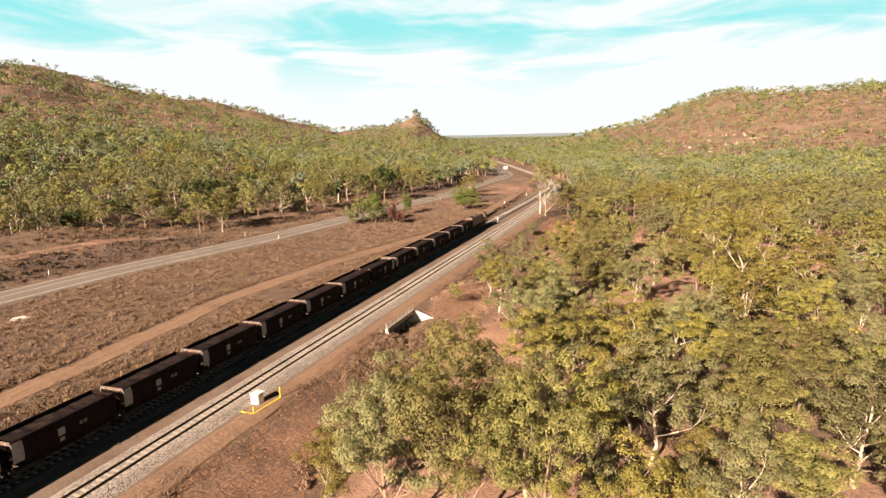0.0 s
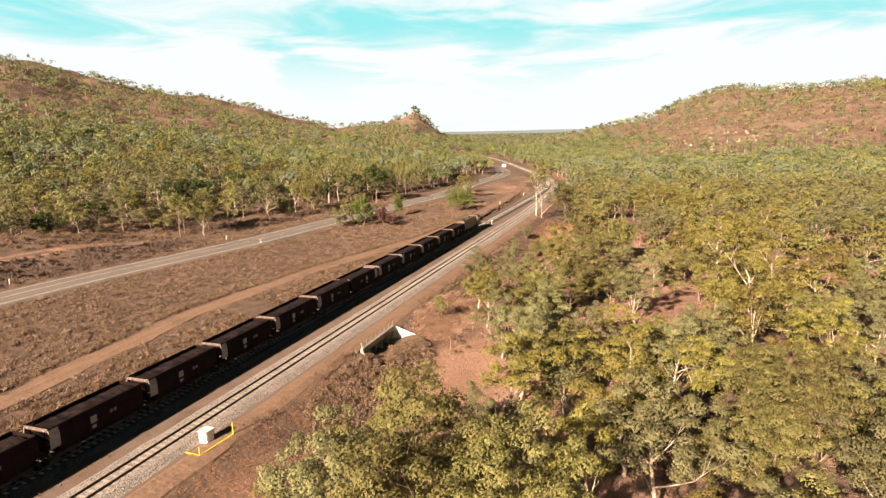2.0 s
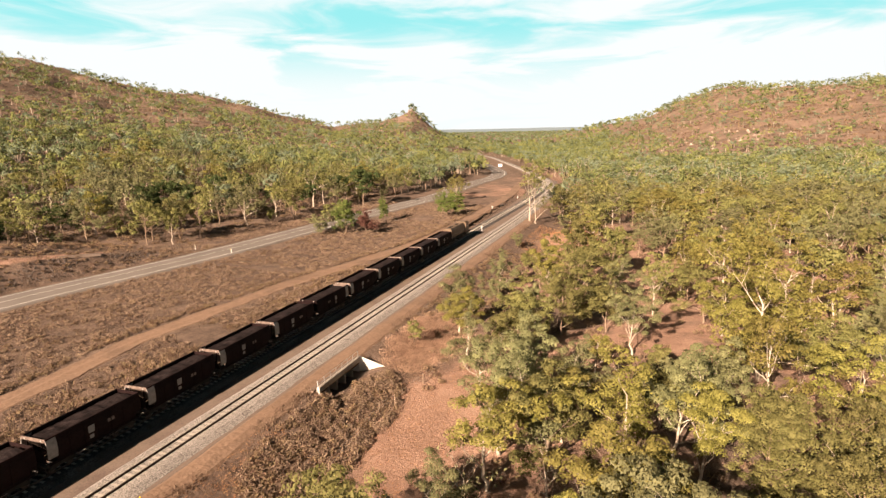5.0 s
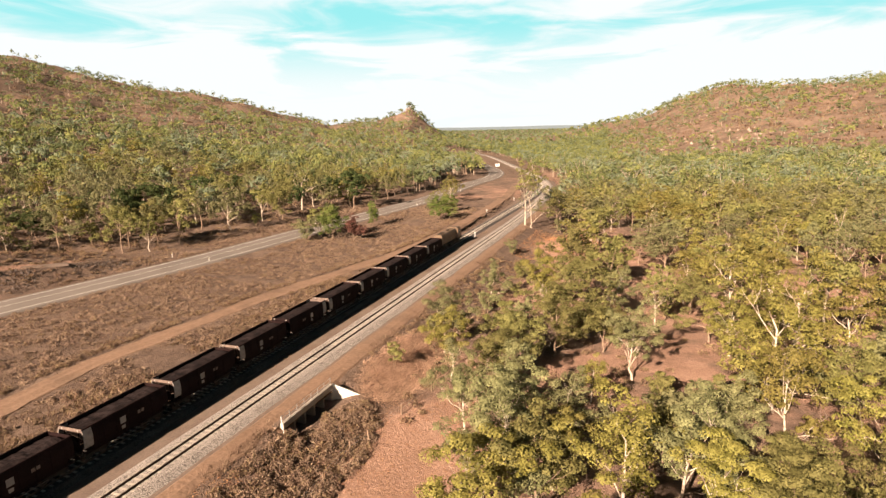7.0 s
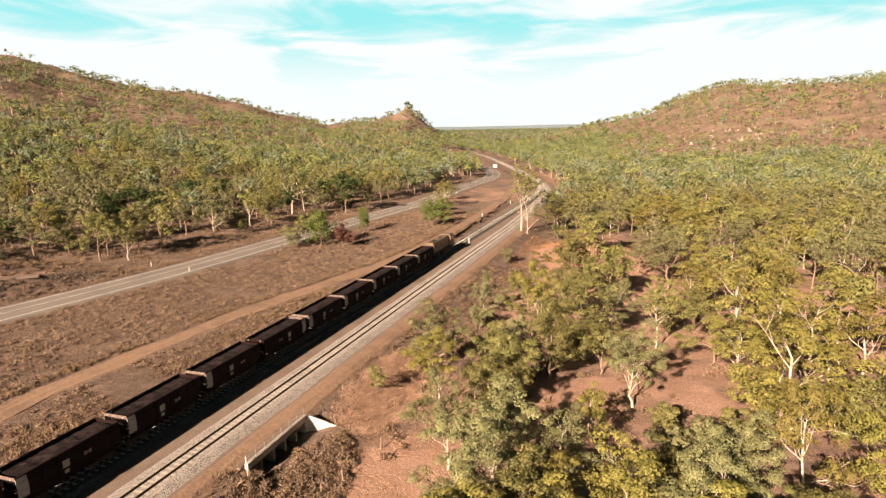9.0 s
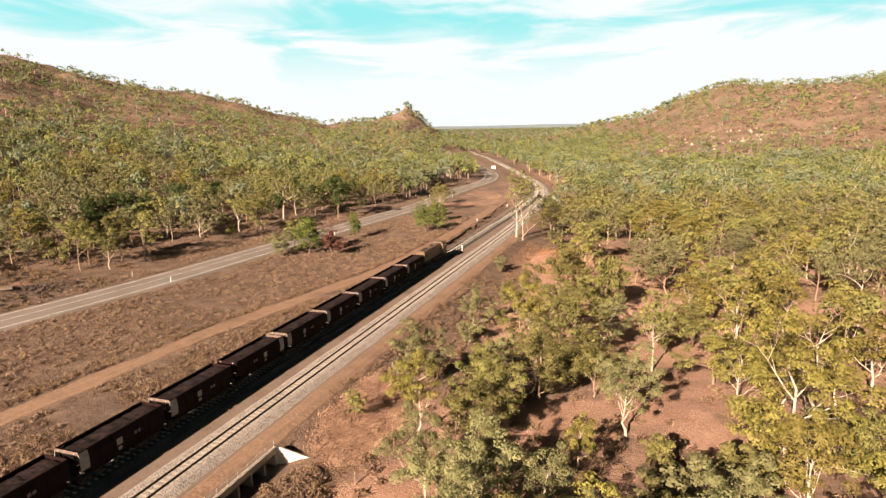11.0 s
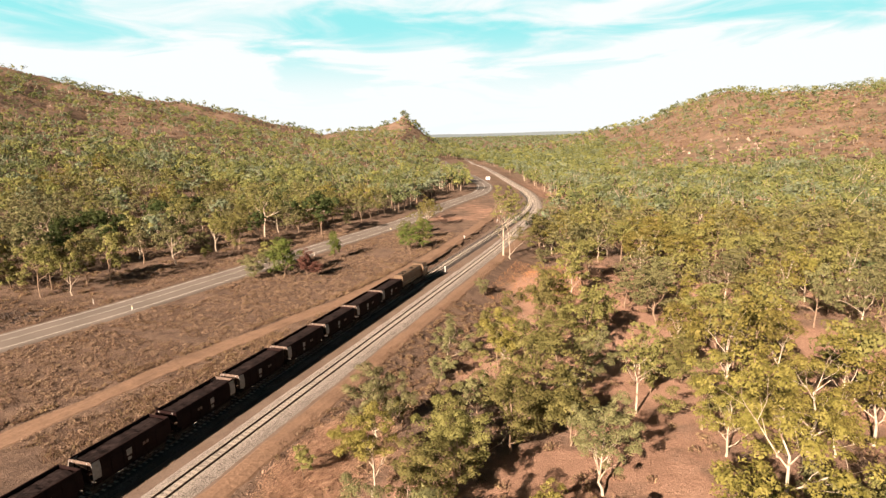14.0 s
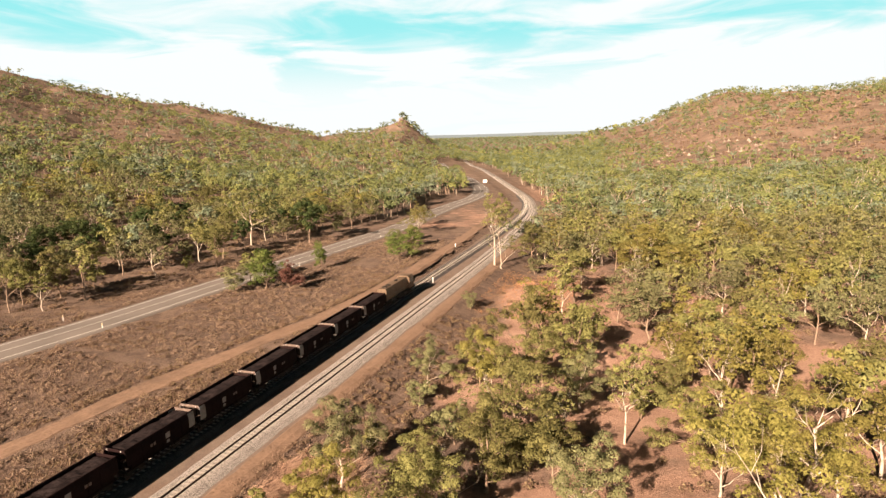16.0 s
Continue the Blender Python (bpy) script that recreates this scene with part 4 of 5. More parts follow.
def woods(n, r0, r1, az0, az1, tall, n_leaf, leaf, dens, gap=None, stem=True):
    got = 0
    for _ in range(n * 6):
        if got >= n:
            break
        r_ = math.sqrt(rng.uniform(r0 * r0, r1 * r1))
        a = radians(rng.uniform(az0, az1))
        x, y = 38 + r_ * math.sin(a), r_ * math.cos(a)
        if y < 330 and open_ground(x, y):
            continue
        if y >= 330 and y < 760 and (float(road_x(y)) - 11 < x < float(rail_x(y)) + 13):
            continue
        if rng.random() > dens(x, y):
            continue
        if gap and not room_for(x, y, gap):
            continue
        h = rng.uniform(*tall)
        z = ground_z(x, y)
        v, f = far_tree(rng, h, h * rng.uniform(0.55, 0.8), n_leaf, leaf)
        # past 1400 m mostly dark and grey leaves: distance haze put into the colour
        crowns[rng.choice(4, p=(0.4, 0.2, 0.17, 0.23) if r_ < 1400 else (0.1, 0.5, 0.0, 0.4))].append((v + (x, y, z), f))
        if stem:
            pale = int(rng.random() < 0.3)
            top = np.array([x + rng.normal() * 0.5, y + rng.normal() * 0.3, z + h * 0.55])
            stems[pale].append(tube([(x, y, z - 0.5), top], [0.02 * h, 0.012 * h], 4))
            if r_ < 480:
                for _ in range(2 + 2 * pale):
                    stems[pale].append(tube([top, top + rng.normal(size=3) * (h * 0.16, h * 0.16, 0) + (0, 0, h * rng.uniform(0.2, 0.5))], [0.01 * h, 0.003 * h], 3))
        got += 1


def right_dens(x, y):
    return 1.0 if vnoise(x, y, 30, 16) < 0.5 else 0.6


def hill_dens(x, y):
    """Woods thick at the foot of the hills, thin on the open middle slopes, thicker again along the crests."""
    z, patch = ground_z(x, y), float(vnoise(x, y, 70, 17) + 0.5 * vnoise(x, y, 26, 18))
    if x > -0.05 * y + 20:
        keep = np.interp(z, [4, 9, 15, 34, 44], [0.95, 0.6, 0.22, 0.3, 1.0])
    else:
        keep = np.interp(z, [6, 20, 40, 70], [0.95, 0.7, 0.5, 0.55])
    return float(np.clip(keep + 0.35 * patch, 0.05, 1))


woods(60, 120, 250, 12, 23, (7, 11), 300, 0.5, right_dens, 4.8)
woods(1150, 190, 460, -20, 23, (8, 12.5), 240, 0.62, right_dens, 4.9)
woods(850, 180, 420, -62, -18, (8, 12.5), 220, 0.65, hill_dens, 5.0)
woods(2100, 420, 900, -62, -14, (6, 10.5), 80, 0.9, hill_dens)
woods(2300, 420, 1060, -8, 23, (5, 9), 55, 0.95, hill_dens)
woods(1500, 440, 1000, -17, -4, (6, 10), 90, 0.95, right_dens)
woods(1700, 900, 1300, -60, 30, (6, 10), 40, 1.4, hill_dens)
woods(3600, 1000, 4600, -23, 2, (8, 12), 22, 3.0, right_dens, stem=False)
for _ in range(60):
    a, d = rng.uniform(0, 2 * np.pi), 62 * rng.uniform(0, 1)
    x, y = 38 + 1000 * math.sin(radians(-21.3)) + d * math.cos(a) * 1.3, 1000 * math.cos(radians(-21.3)) + d * math.sin(a)
    v, f = far_tree(rng, rng.uniform(6, 9), rng.uniform(4.5, 6.5), 90, 0.9)
    crowns[rng.choice((0, 1, 3))].append((v + (x, y, ground_z(x, y)), f))
woodland = thing("woodland", "dense dry eucalypt woodland over plain and hills", "woodland", kind="stuff")
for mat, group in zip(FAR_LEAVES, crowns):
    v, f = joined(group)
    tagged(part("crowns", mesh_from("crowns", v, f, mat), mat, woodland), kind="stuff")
for mat, group in zip((BARK_BROWN, BARK_WHITE), stems):
    v, f = joined(group)
    tagged(part("stems", mesh_from("stems", v, f, mat), mat, woodland), kind="stuff")
# added ring strip at 4860 m that paints the band of horizon haze
far = np.radians(np.arange(-75, 60, 0.5))
top = 29 + 2.5 * vnoise(np.degrees(far), far * 0, 5.0, 50) + 2.0 * vnoise(np.degrees(far), far * 0, 1.7, 51)
ring = np.stack([38 + 4860 * np.sin(far), 4860 * np.cos(far)], 1)
v = np.concatenate([np.column_stack([ring, -60 + 0 * top]), np.column_stack([ring, top])])
m_ = len(far)
thing("backdrop", "blue-grey strip painted as haze along the horizon", "far range", kind="structure",
      data=mesh_from("backdrop", v, [[i, i + 1, m_ + i + 1, m_ + i] for i in range(m_ - 1)], HAZE))

# ---------------------------------------------------------------- train


def build_bogie(parent, y, tag="bogie"):
    b = part(tag, boxes((-0.95, y - 0.16, 0.42, 0.95, y + 0.16, 0.72), bevel=0.03), UNDER, parent)
    for x in (-0.86, 0.86):
        frame_bm = prism([(-1.15, 0.38), (-0.85, 0.30), (-0.3, 0.42), (0.3, 0.42), (0.85, 0.30), (1.15, 0.38), (1.1, 0.60), (0.4, 0.78), (-0.4, 0.78), (-1.1, 0.60)], -0.06, 0.06)
        bmesh.ops.transform(frame_bm, matrix=pose(x, y, 0, 0, 0, 90), verts=frame_bm.verts[:])
        part("side_frame", frame_bm, UNDER, b)
    for dy in (-0.85, 0.85):
        for x in (-0.5685, 0.5685):
            bm = rod((x - 0.06, y + dy, 0.42), (x + 0.06, y + dy, 0.42), 0.42, sides=18)
            bm2 = rod((x - 0.09, y + dy, 0.42), (x + 0.09, y + dy, 0.42), 0.12, sides=10)
            me = bpy.data.meshes.new("tmp")
            bm2.to_mesh(me)
            bm.from_mesh(me)
            bm2.free()
            bpy.data.meshes.remove(me)
            part("wheel", bm, STEEL, b)
        part("axle", rod((-0.55, y + dy, 0.42), (0.55, y + dy, 0.42), 0.07, sides=8), UNDER, b)
    return b


def build_wagon():
    """Open hopper wagon, 9.2 m over its body, standing on rail level."""
    w = thing("coal_wagon", "dark brown open hopper wagon with pale end plates", "railway wagon", group="wagons of the train")
    side = [(1.00, 1.0), (1.22, 1.12), (1.36, 1.5), (1.42, 2.0), (1.40, 2.55), (1.30, 3.0), (1.24, 3.12)]
    for s in (-1, 1):
        outer = [(s * a, z) for a, z in side]
        inner = [(s * (a - 0.07), z) for a, z in reversed(side)]
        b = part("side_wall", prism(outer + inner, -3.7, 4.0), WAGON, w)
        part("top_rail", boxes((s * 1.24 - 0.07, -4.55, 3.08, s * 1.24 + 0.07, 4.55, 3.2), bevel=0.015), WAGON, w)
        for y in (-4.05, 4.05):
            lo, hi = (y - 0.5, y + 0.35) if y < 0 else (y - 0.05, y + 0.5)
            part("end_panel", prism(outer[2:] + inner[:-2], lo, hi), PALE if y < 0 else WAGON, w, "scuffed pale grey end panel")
        for y0, y1, z0, z1 in ((-0.95, -0.35, 1.95, 2.55), (-0.85, -0.45, 1.45, 1.75), (0.95, 1.65, 2.05, 2.35)):
            x = 1.424 if z1 > 1.9 else 1.40
            part("marking", boxes((s * x, y0, z0, s * (x + 0.008), y1, z1)), PALE if y0 < 0 else WAGON_END, w, "small faded pale marking")
        for y in (-2.6, -1.3, 0.0, 1.3, 2.6):
            part("stanchion", boxes((s * 1.40, y - 0.04, 1.15, s * 1.45, y + 0.04, 2.9), bevel=0.01), WAGON, w)
        part("sole_bar", boxes((s * 0.95, -4.5, 0.80, s * 1.10, 4.5, 1.02), bevel=0.02), WAGON, w)
        part("step_rail", boxes((s * 1.30, -2.2, 0.72, s * 1.36, 2.2, 0.78), bevel=0.01), WAGON_END, w, "pale running board")
    for e in (-1, 1):
        # rear plate and sheet coloured paler than the front, as the sun falls
        part("end_plate", boxes((-1.24, e * 4.5, 2.92, 1.24, e * 4.56, 3.2), bevel=0.015), WAGON_END if e < 0 else WAGON, w, "end plate, paler sunlit tone at the rear")
        bm = bmesh.new()
        ring = [bm.verts.new(p) for p in ((-1.24, e * 4.5, 2.93), (1.24, e * 4.5, 2.93), (1.05, e * 2.9, 1.15), (-1.05, e * 2.9, 1.15))]
        bm.faces.new(ring)
        bmesh.ops.solidify(bm, geom=bm.faces[:], thickness=0.06)
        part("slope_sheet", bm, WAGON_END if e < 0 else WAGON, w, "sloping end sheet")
        for x in (-0.85, 0.85):
            bm = bmesh.new()
            bmesh.ops.create_cone(bm, cap_ends=True, segments=10, radius1=0.09, radius2=0.09, depth=0.03, matrix=pose(x, e * 4.575, 3.06, 90, 0, 0))
            part("lamp_bracket", bm, PALE, w)
            part("end_post", rod((x * 0.9, e * 4.45, 1.0), (x * 0.9, e * 4.45, 2.93), 0.05, sides=6), WAGON, w)
        gable = prism([(-0.95, 1.02), (0.95, 1.02), (0.55, 1.75), (0, 2.15), (-0.55, 1.75)], e * 4.32, e * 4.38)
        part("end_frame", gable, WAGON, w)
        part("headstock", boxes((-1.2, e * 4.42, 0.78, 1.2, e * 4.6, 1.04), bevel=0.02), UNDER, w)
        part("coupler", boxes((-0.13, e * 4.6, 0.72, 0.13, e * 5.02, 0.96), (-0.2, e * 4.85, 0.68, 0.2, e * 5.0, 1.0), bevel=0.02), UNDER, w)
        part("brake_hose", rod((0.35, e * 4.6, 0.85), (0.28, e * 4.95, 0.5), 0.03, sides=6), UNDER, w)
    part("cross_partition", boxes((-1.26, -1.33, 1.5, 1.26, -1.27, 2.9)), WAGON, w)
    bm = bmesh.new()
    bmesh.ops.create_grid(bm, x_segments=10, y_segments=24, size=1)
    r = np.random.default_rng(5)
    for v in bm.verts:
        x, y = v.co.x * 1.28, v.co.y * 4.2
        v.co = (x, y, 2.90 + 0.16 * math.cos(x * 1.1) * abs(math.cos(y * 0.8)) + r.normal() * 0.035 - 0.06 * abs(x))
    part("coal_load", bm, COAL, w, "uneven black coal load")
    bm = bmesh.new()
    for y in (-1.5, 0.0, 1.5):
        bmesh.ops.create_cone(bm, cap_ends=True, segments=4, radius1=0.5, radius2=1.25, depth=0.55, matrix=Matrix.Translation((0, y, 0.78)) @ pose(0, 0, 0, 0, 0, 45))
    part("hopper_doors", bm, UNDER, w)
    for y in (-3.1, 3.1):
        build_bogie(w, y)
    return w


TRAIN_X = -6.1
wagon = build_wagon()
wagon.matrix_world = pose(TRAIN_X, 61.2, 0)
for i in range(-6, 9):
    if i:
        copy_thing(wagon, pose(TRAIN_X, 61.2 + 10.04 * i, 0, 0, 0, 180 if i in (-4, 3) else 0))


def build_locomotive():
    l = thing("locomotive", "dusty tan and brown diesel locomotive heading the train", "locomotive")
    part("underframe", boxes((-1.35, -7.2, 1.0, 1.35, 7.2, 1.28), bevel=0.03), UNDER, l)
    hood = [(-0.95, 1.28), (0.95, 1.28), (0.95, 3.2), (0.75, 3.55), (-0.75, 3.55), (-0.95, 3.2)]
    part("long_hood", prism(hood, -6.6, 3.6), LOCO, l)
    cab = part("cab", prism([(-1.38, 1.28), (1.38, 1.28), (1.38, 3.3), (1.0, 3.75), (-1.0, 3.75), (-1.38, 3.3)], 3.6, 6.0), LOCO, l, "dusty tan cab")
    for x in (-1.385, 1.385):
        part("window", boxes((x - 0.01, 4.0, 2.5, x + 0.01, 5.4, 3.15)), GLASS_DARK, cab, "dark cab window")
    for x in (-0.6, 0.6):
        part("window", boxes((x - 0.42, 5.99, 2.6, x + 0.42, 6.02, 3.2)), GLASS_DARK, cab, "dark cab window")
    part("short_hood", prism([(-0.95, 1.28), (0.95, 1.28), (0.95, 2.3), (0.7, 2.55), (-0.7, 2.55), (-0.95, 2.3)], 6.0, 7.0), LOCO, l)
    for s in (-1, 1):
        for y in (-6.2, -5.0, -3.8, -2.6, -1.4, -0.2, 1.0, 2.2):
            part("louvre_door", boxes((s * 0.95, y, 1.5, s * 0.965, y + 1.0, 3.0), bevel=0.004), LOCO, l)
        part("handrail", rod((s * 1.32, -7.0, 2.2), (s * 1.32, 3.5, 2.2), 0.025, sides=6), PALE, l, "pale handrail")
        for y in (-7.0, -5.0, -3.0, -1.0, 1.0, 3.0):
            part("rail_post", rod((s * 1.32, y, 1.28), (s * 1.32, y, 2.2), 0.02, sides=6), PALE, l)
    for y in (-5.2, -3.7):
        bm = bmesh.new()
        bmesh.ops.create_cone(bm, cap_ends=True, segments=16, radius1=0.55, radius2=0.5, depth=0.14, matrix=Matrix.Translation((0, y, 3.61)))
        part("radiator_fan", bm, UNDER, l)
    part("exhaust", boxes((-0.25, -0.4, 3.5, 0.25, 0.4, 3.78), bevel=0.03), UNDER, l)
    part("fuel_tank", boxes((-1.2, -1.6, 0.35, 1.2, 1.6, 1.0), bevel=0.12), UNDER, l)
    for e in (-1, 1):
        part("coupler", boxes((-0.13, e * 7.2, 0.72, 0.13, e * 7.55, 0.96), bevel=0.02), UNDER, l)
    part("headlight", boxes((-0.3, 6.0, 3.35, 0.3, 6.1, 3.6), bevel=0.03), PALE, l)
    for y in (-4.9, 4.6):
        build_bogie(l, y)
    return l


build_locomotive().matrix_world = pose(TRAIN_X, 153.9, 0)

# ---------------------------------------------------------------- beside the line


def build_culvert(x, y0, y1, label):
    """Box culvert seen from its mouth, which opens to +x: head wall, cells, wing walls, handrail."""
    c = thing("culvert", label, "culvert")
    c.matrix_world = pose(x, y0, 0)
    ln, n, zt, zb = y1 - y0, 5, -0.42, -2.2
    part("head_wall", boxes((-0.35, -0.1, -0.98, 0, ln + 0.1, zt), bevel=0.03), CONCRETE, c)
    part("parapet", boxes((-0.28, -0.15, zt, 0.05, ln + 0.15, zt + 0.1), bevel=0.02), CONCRETE, c)
    w = ln / n
    for i in range(n + 1):
        part("pier", boxes((-4.4, i * w - 0.12, zb, -0.004, i * w + 0.12, -0.98), bevel=0.02), WHITE_WALL if i == n else CONCRETE, c)
    part("cell_roof", boxes((-4.5, -0.1, -1.0, -0.36, ln + 0.1, -0.8)), CONCRETE, c)
    part("fill", boxes((-2.0, -0.6, -0.8, -0.46, ln + 0.6, -0.56), bevel=0.05), FORMATION, c, "gravel fill behind the parapet")
    part("cell_back", boxes((-4.7, -0.1, zb, -4.5, ln + 0.1, -0.8)), CONCRETE, c)
    part("apron", boxes((-4.5, -0.1, zb - 0.2, 1.0, ln + 0.1, zb + 0.05)), FORMATION, c)
    for sgn, yy in ((1, ln + 0.12),):
        bm = bmesh.new()
        out = Vector((2.6, sgn * 1.4, 0))
        t = Vector((-0.1, sgn * 0.2, 0))
        a = Vector((-0.05, yy, 0))
        vs = [bm.verts.new(p + Vector((0, 0, z))) for p, z in ((a, zt + (0.1 if sgn > 0 else -0.75)), (a + out, zb + 0.35), (a + out, zb - 0.3), (a, zb - 0.3))]
        ws = [bm.verts.new(v.co + t) for v in vs]
        bm.faces.new(vs)
        bm.faces.new(list(reversed(ws)))
        for i in range(4):
            j = (i + 1) % 4
            bm.faces.new((vs[j], vs[i], ws[i], ws[j]))
        bmesh.ops.recalc_face_normals(bm, faces=bm.faces[:])
        part("wing_wall", bm, WHITE_WALL if sgn > 0 else CONCRETE, c, "sloping white wing wall")
    for z in (0.35, 0.75):
        part("handrail", rod((-0.2, -0.1, zt + z), (-0.2, ln + 0.1, zt + z), 0.025, sides=6), GALV, c, "thin grey steel handrail")
    for i in range(8):
        y = i * ln / 7
        part("rail_post", rod((-0.2, y, zt + 0.1), (-0.2, y, zt + 0.8), 0.03, sides=6), GALV, c)
    part("bent_rail", rod((-0.2, -0.1, zt + 0.75), (0.9, -1.3, zt - 0.9), 0.03, sides=6), GALV, c, "bent end of the handrail")
    return c


build_culvert(6.15, 68.4, 77.6, "five-cell concrete box culvert with white wing walls")


def build_signal_box():
    b = thing("equipment_box", "white trackside cabinet inside a yellow edging", "trackside cabinet")
    z = -0.72
    b.matrix_world = pose(3.35, 44.2, 0, 0, 0, -4)
    part("plinth", boxes((-1.0, -1.9, z - 0.3, 1.0, 1.9, z + 0.12), bevel=0.03), BALLAST, b, "gravel-filled platform")
    cab = part("cabinet", boxes((-0.55, -0.35, z + 0.12, 0.3, 0.6, z + 1.25), bevel=0.06), WHITE, b, "white steel cabinet")
    part("lid", boxes((-0.62, -0.42, z + 1.25, 0.37, 0.67, z + 1.33), bevel=0.03), WHITE, cab)
    part("door", boxes((0.3, -0.25, z + 0.25, 0.325, 0.5, z + 1.15), bevel=0.008), WHITE, cab)
    part("door_handle", boxes((0.325, 0.32, z + 0.65, 0.36, 0.37, z + 0.8), bevel=0.008), GALV, cab)
    part("edging", boxes((-1.05, -2.1, z - 0.2, 1.05, -1.92, z + 0.3), bevel=0.03), YELLOW, b, "bright yellow edging beam")
    part("edging", boxes((1.06, -2.1, z - 0.2, 1.24, 1.95, z + 0.3), bevel=0.03), YELLOW, b, "bright yellow edging beam")
    part("post", rod((1.15, -2.0, z), (1.15, -2.0, z + 1.0), 0.04, sides=8), YELLOW, b)
    part("post", rod((1.15, 1.9, z), (1.15, 1.9, z + 1.35), 0.05, sides=8), YELLOW, b, "yellow marker post")
    return b


build_signal_box()


def build_guide_post():
    g = thing("guide_post", "slim white roadside guide post", "guide post", group="guide posts along the road")
    part("post", boxes((-0.055, -0.025, -0.2, 0.055, 0.025, 1.0), bevel=0.012), WHITE, g)
    part("reflector", boxes((-0.04, -0.036, 0.72, 0.04, -0.025, 0.86)), YELLOW, g, "small amber reflector")
    return g


gp = build_guide_post()
spots = [(-45.4, 121.0), (-56.0, 122.5), (-40.6, 171.0), (-39.6, 172.5), (-37.0, 214.0), (-49.5, 40.0), (-61.8, 75.0), (-36.5, 262.0), (-46.0, 262.0), (-50.0, 170.0)]
gp.matrix_world = pose(*spots[0], ground_z(*spots[0]))
for x, y in spots[1:]:
    copy_thing(gp, pose(x, y, ground_z(x, y), 0, rng.uniform(-3, 3), rng.uniform(-15, 15)))


def build_marker(x, y, tall):
    g = thing("marker_post", "small white-topped trackside marker post", "marker post", pose(x, y, ground_z(x, y)))
    part("post", boxes((-0.06, -0.06, -0.3, 0.06, 0.06, tall), bevel=0.01), WHITE, g)
    part("plate", boxes((-0.14, -0.08, tall - 0.3, 0.14, -0.062, tall), bevel=0.006), WHITE, g)
    return g


build_marker(-3.9, 169.0, 1.5)
build_marker(-10.6, 206.0, 1.1)
build_marker(-10.8, 246.0, 1.1)


def build_fence():
    f = thing("fence", "leaning wooden posts of a wire fence in dry grass", "fence")
    ps = [(13.0, 58.0), (12.8, 64.0), (12.3, 69.6), (13.2, 71.8), (14.0, 78.0), (15.2, 84.0)]
    tops = []
    for x, y in ps:
        z = ground_z(x, y)
        t = (x + rng.normal() * 0.08, y + rng.normal() * 0.08, z + 1.25)
        part("post", rod((x, y, z - 0.4), t, 0.07, 0.055, 7), BARK_BROWN, f)
        tops.append(t)
    for a, b in zip(tops, tops[1:]):
        for d in (0.1, 0.55):
            part("wire", rod((a[0], a[1], a[2] - d), (b[0], b[1], b[2] - d), 0.008, sides=4), GALV, f)
    return f


build_fence()

# far works by the curve of the line: a pale relay hut
def build_hut(x, y):
    z = ground_z(x, y)
    h = thing("relay_hut", "small white relay hut beside the far curve", "hut", pose(x, y, z, 0, 0, 20) @ Matrix.Diagonal((0.8, 0.8, 0.8, 1)))
    part("wall", boxes((-1.6, -1.2, -0.5, 1.6, 1.2, 2.2), bevel=0.03), WHITE, h)
    part("roof", boxes((-1.8, -1.4, 2.2, 1.8, 1.4, 2.34), bevel=0.03), WHITE, h)
    part("door", boxes((-0.45, -1.23, -0.4, 0.45, -1.2, 1.7)), GALV, h)
    return h


build_hut(-64, 436)


def build_headwall(x, y, turn):
    z = ground_z(x, y)
    c = thing("drain_headwall", "small white concrete drain headwall in dry grass", "drain headwall", pose(x, y, z, 0, 0, turn) @ Matrix.Diagonal((0.65, 0.65, 0.65, 1)))
    part("wall", boxes((-1.1, -0.12, -0.6, 1.1, 0.12, 0.75), bevel=0.03), WHITE_WALL, c)
    bm = bmesh.new()
    bmesh.ops.create_cone(bm, cap_ends=True, segments=16, radius1=0.3, radius2=0.3, depth=0.06, matrix=pose(0, -0.13, 0.15, 90, 0, 0))
    part("pipe_mouth", bm, UNDER, c)
    for s in (-1, 1):
        part("wing", prism([(s * 1.1, -0.5), (s * 1.1, 0.7), (s * 2.2, -0.1), (s * 2.2, -0.5)], -0.1, 0.1), WHITE_WALL, c)
    return c


build_headwall(-42.0, 54.8, 60)

# ---------------------------------------------------------------- dry grass, shrubs, stones


def field(n, x0, x1, y0, y1, keep, blades, tall, spread, wide):
    """Tufts of blades: verts and faces."""
    x, y = rng.uniform(x0, x1, n), rng.uniform(y0, y1, n)
    ok = keep(x, y)
    x, y = x[ok], y[ok]
    z = height(x, y)
    s = rng.uniform(0.6, 1.5, len(x))
    m = len(x) * blades
    X, Y, Z, S = (np.repeat(a, blades) for a in (x, y, z, s))
    a, out = rng.uniform(0, 2 * np.pi, m), rng.uniform(0, 1, m)
    base = np.stack([X + np.cos(a) * out * spread * S * 0.5, Y + np.sin(a) * out * spread * S * 0.5, Z - 0.05], 1)
    tip = base + np.stack([np.cos(a) * out * spread * S * 0.7, np.sin(a) * out * spread * S * 0.7, tall * S * rng.uniform(0.5, 1.2, m)], 1)
    side = np.stack([-np.sin(a), np.cos(a), 0 * a], 1) * (wide * S * rng.uniform(0.6, 1.4, m))[:, None]
    v = np.stack([base - side, base + side, tip], 1).reshape(-1, 3)
    return v, np.arange(3 * m).reshape(-1, 3)


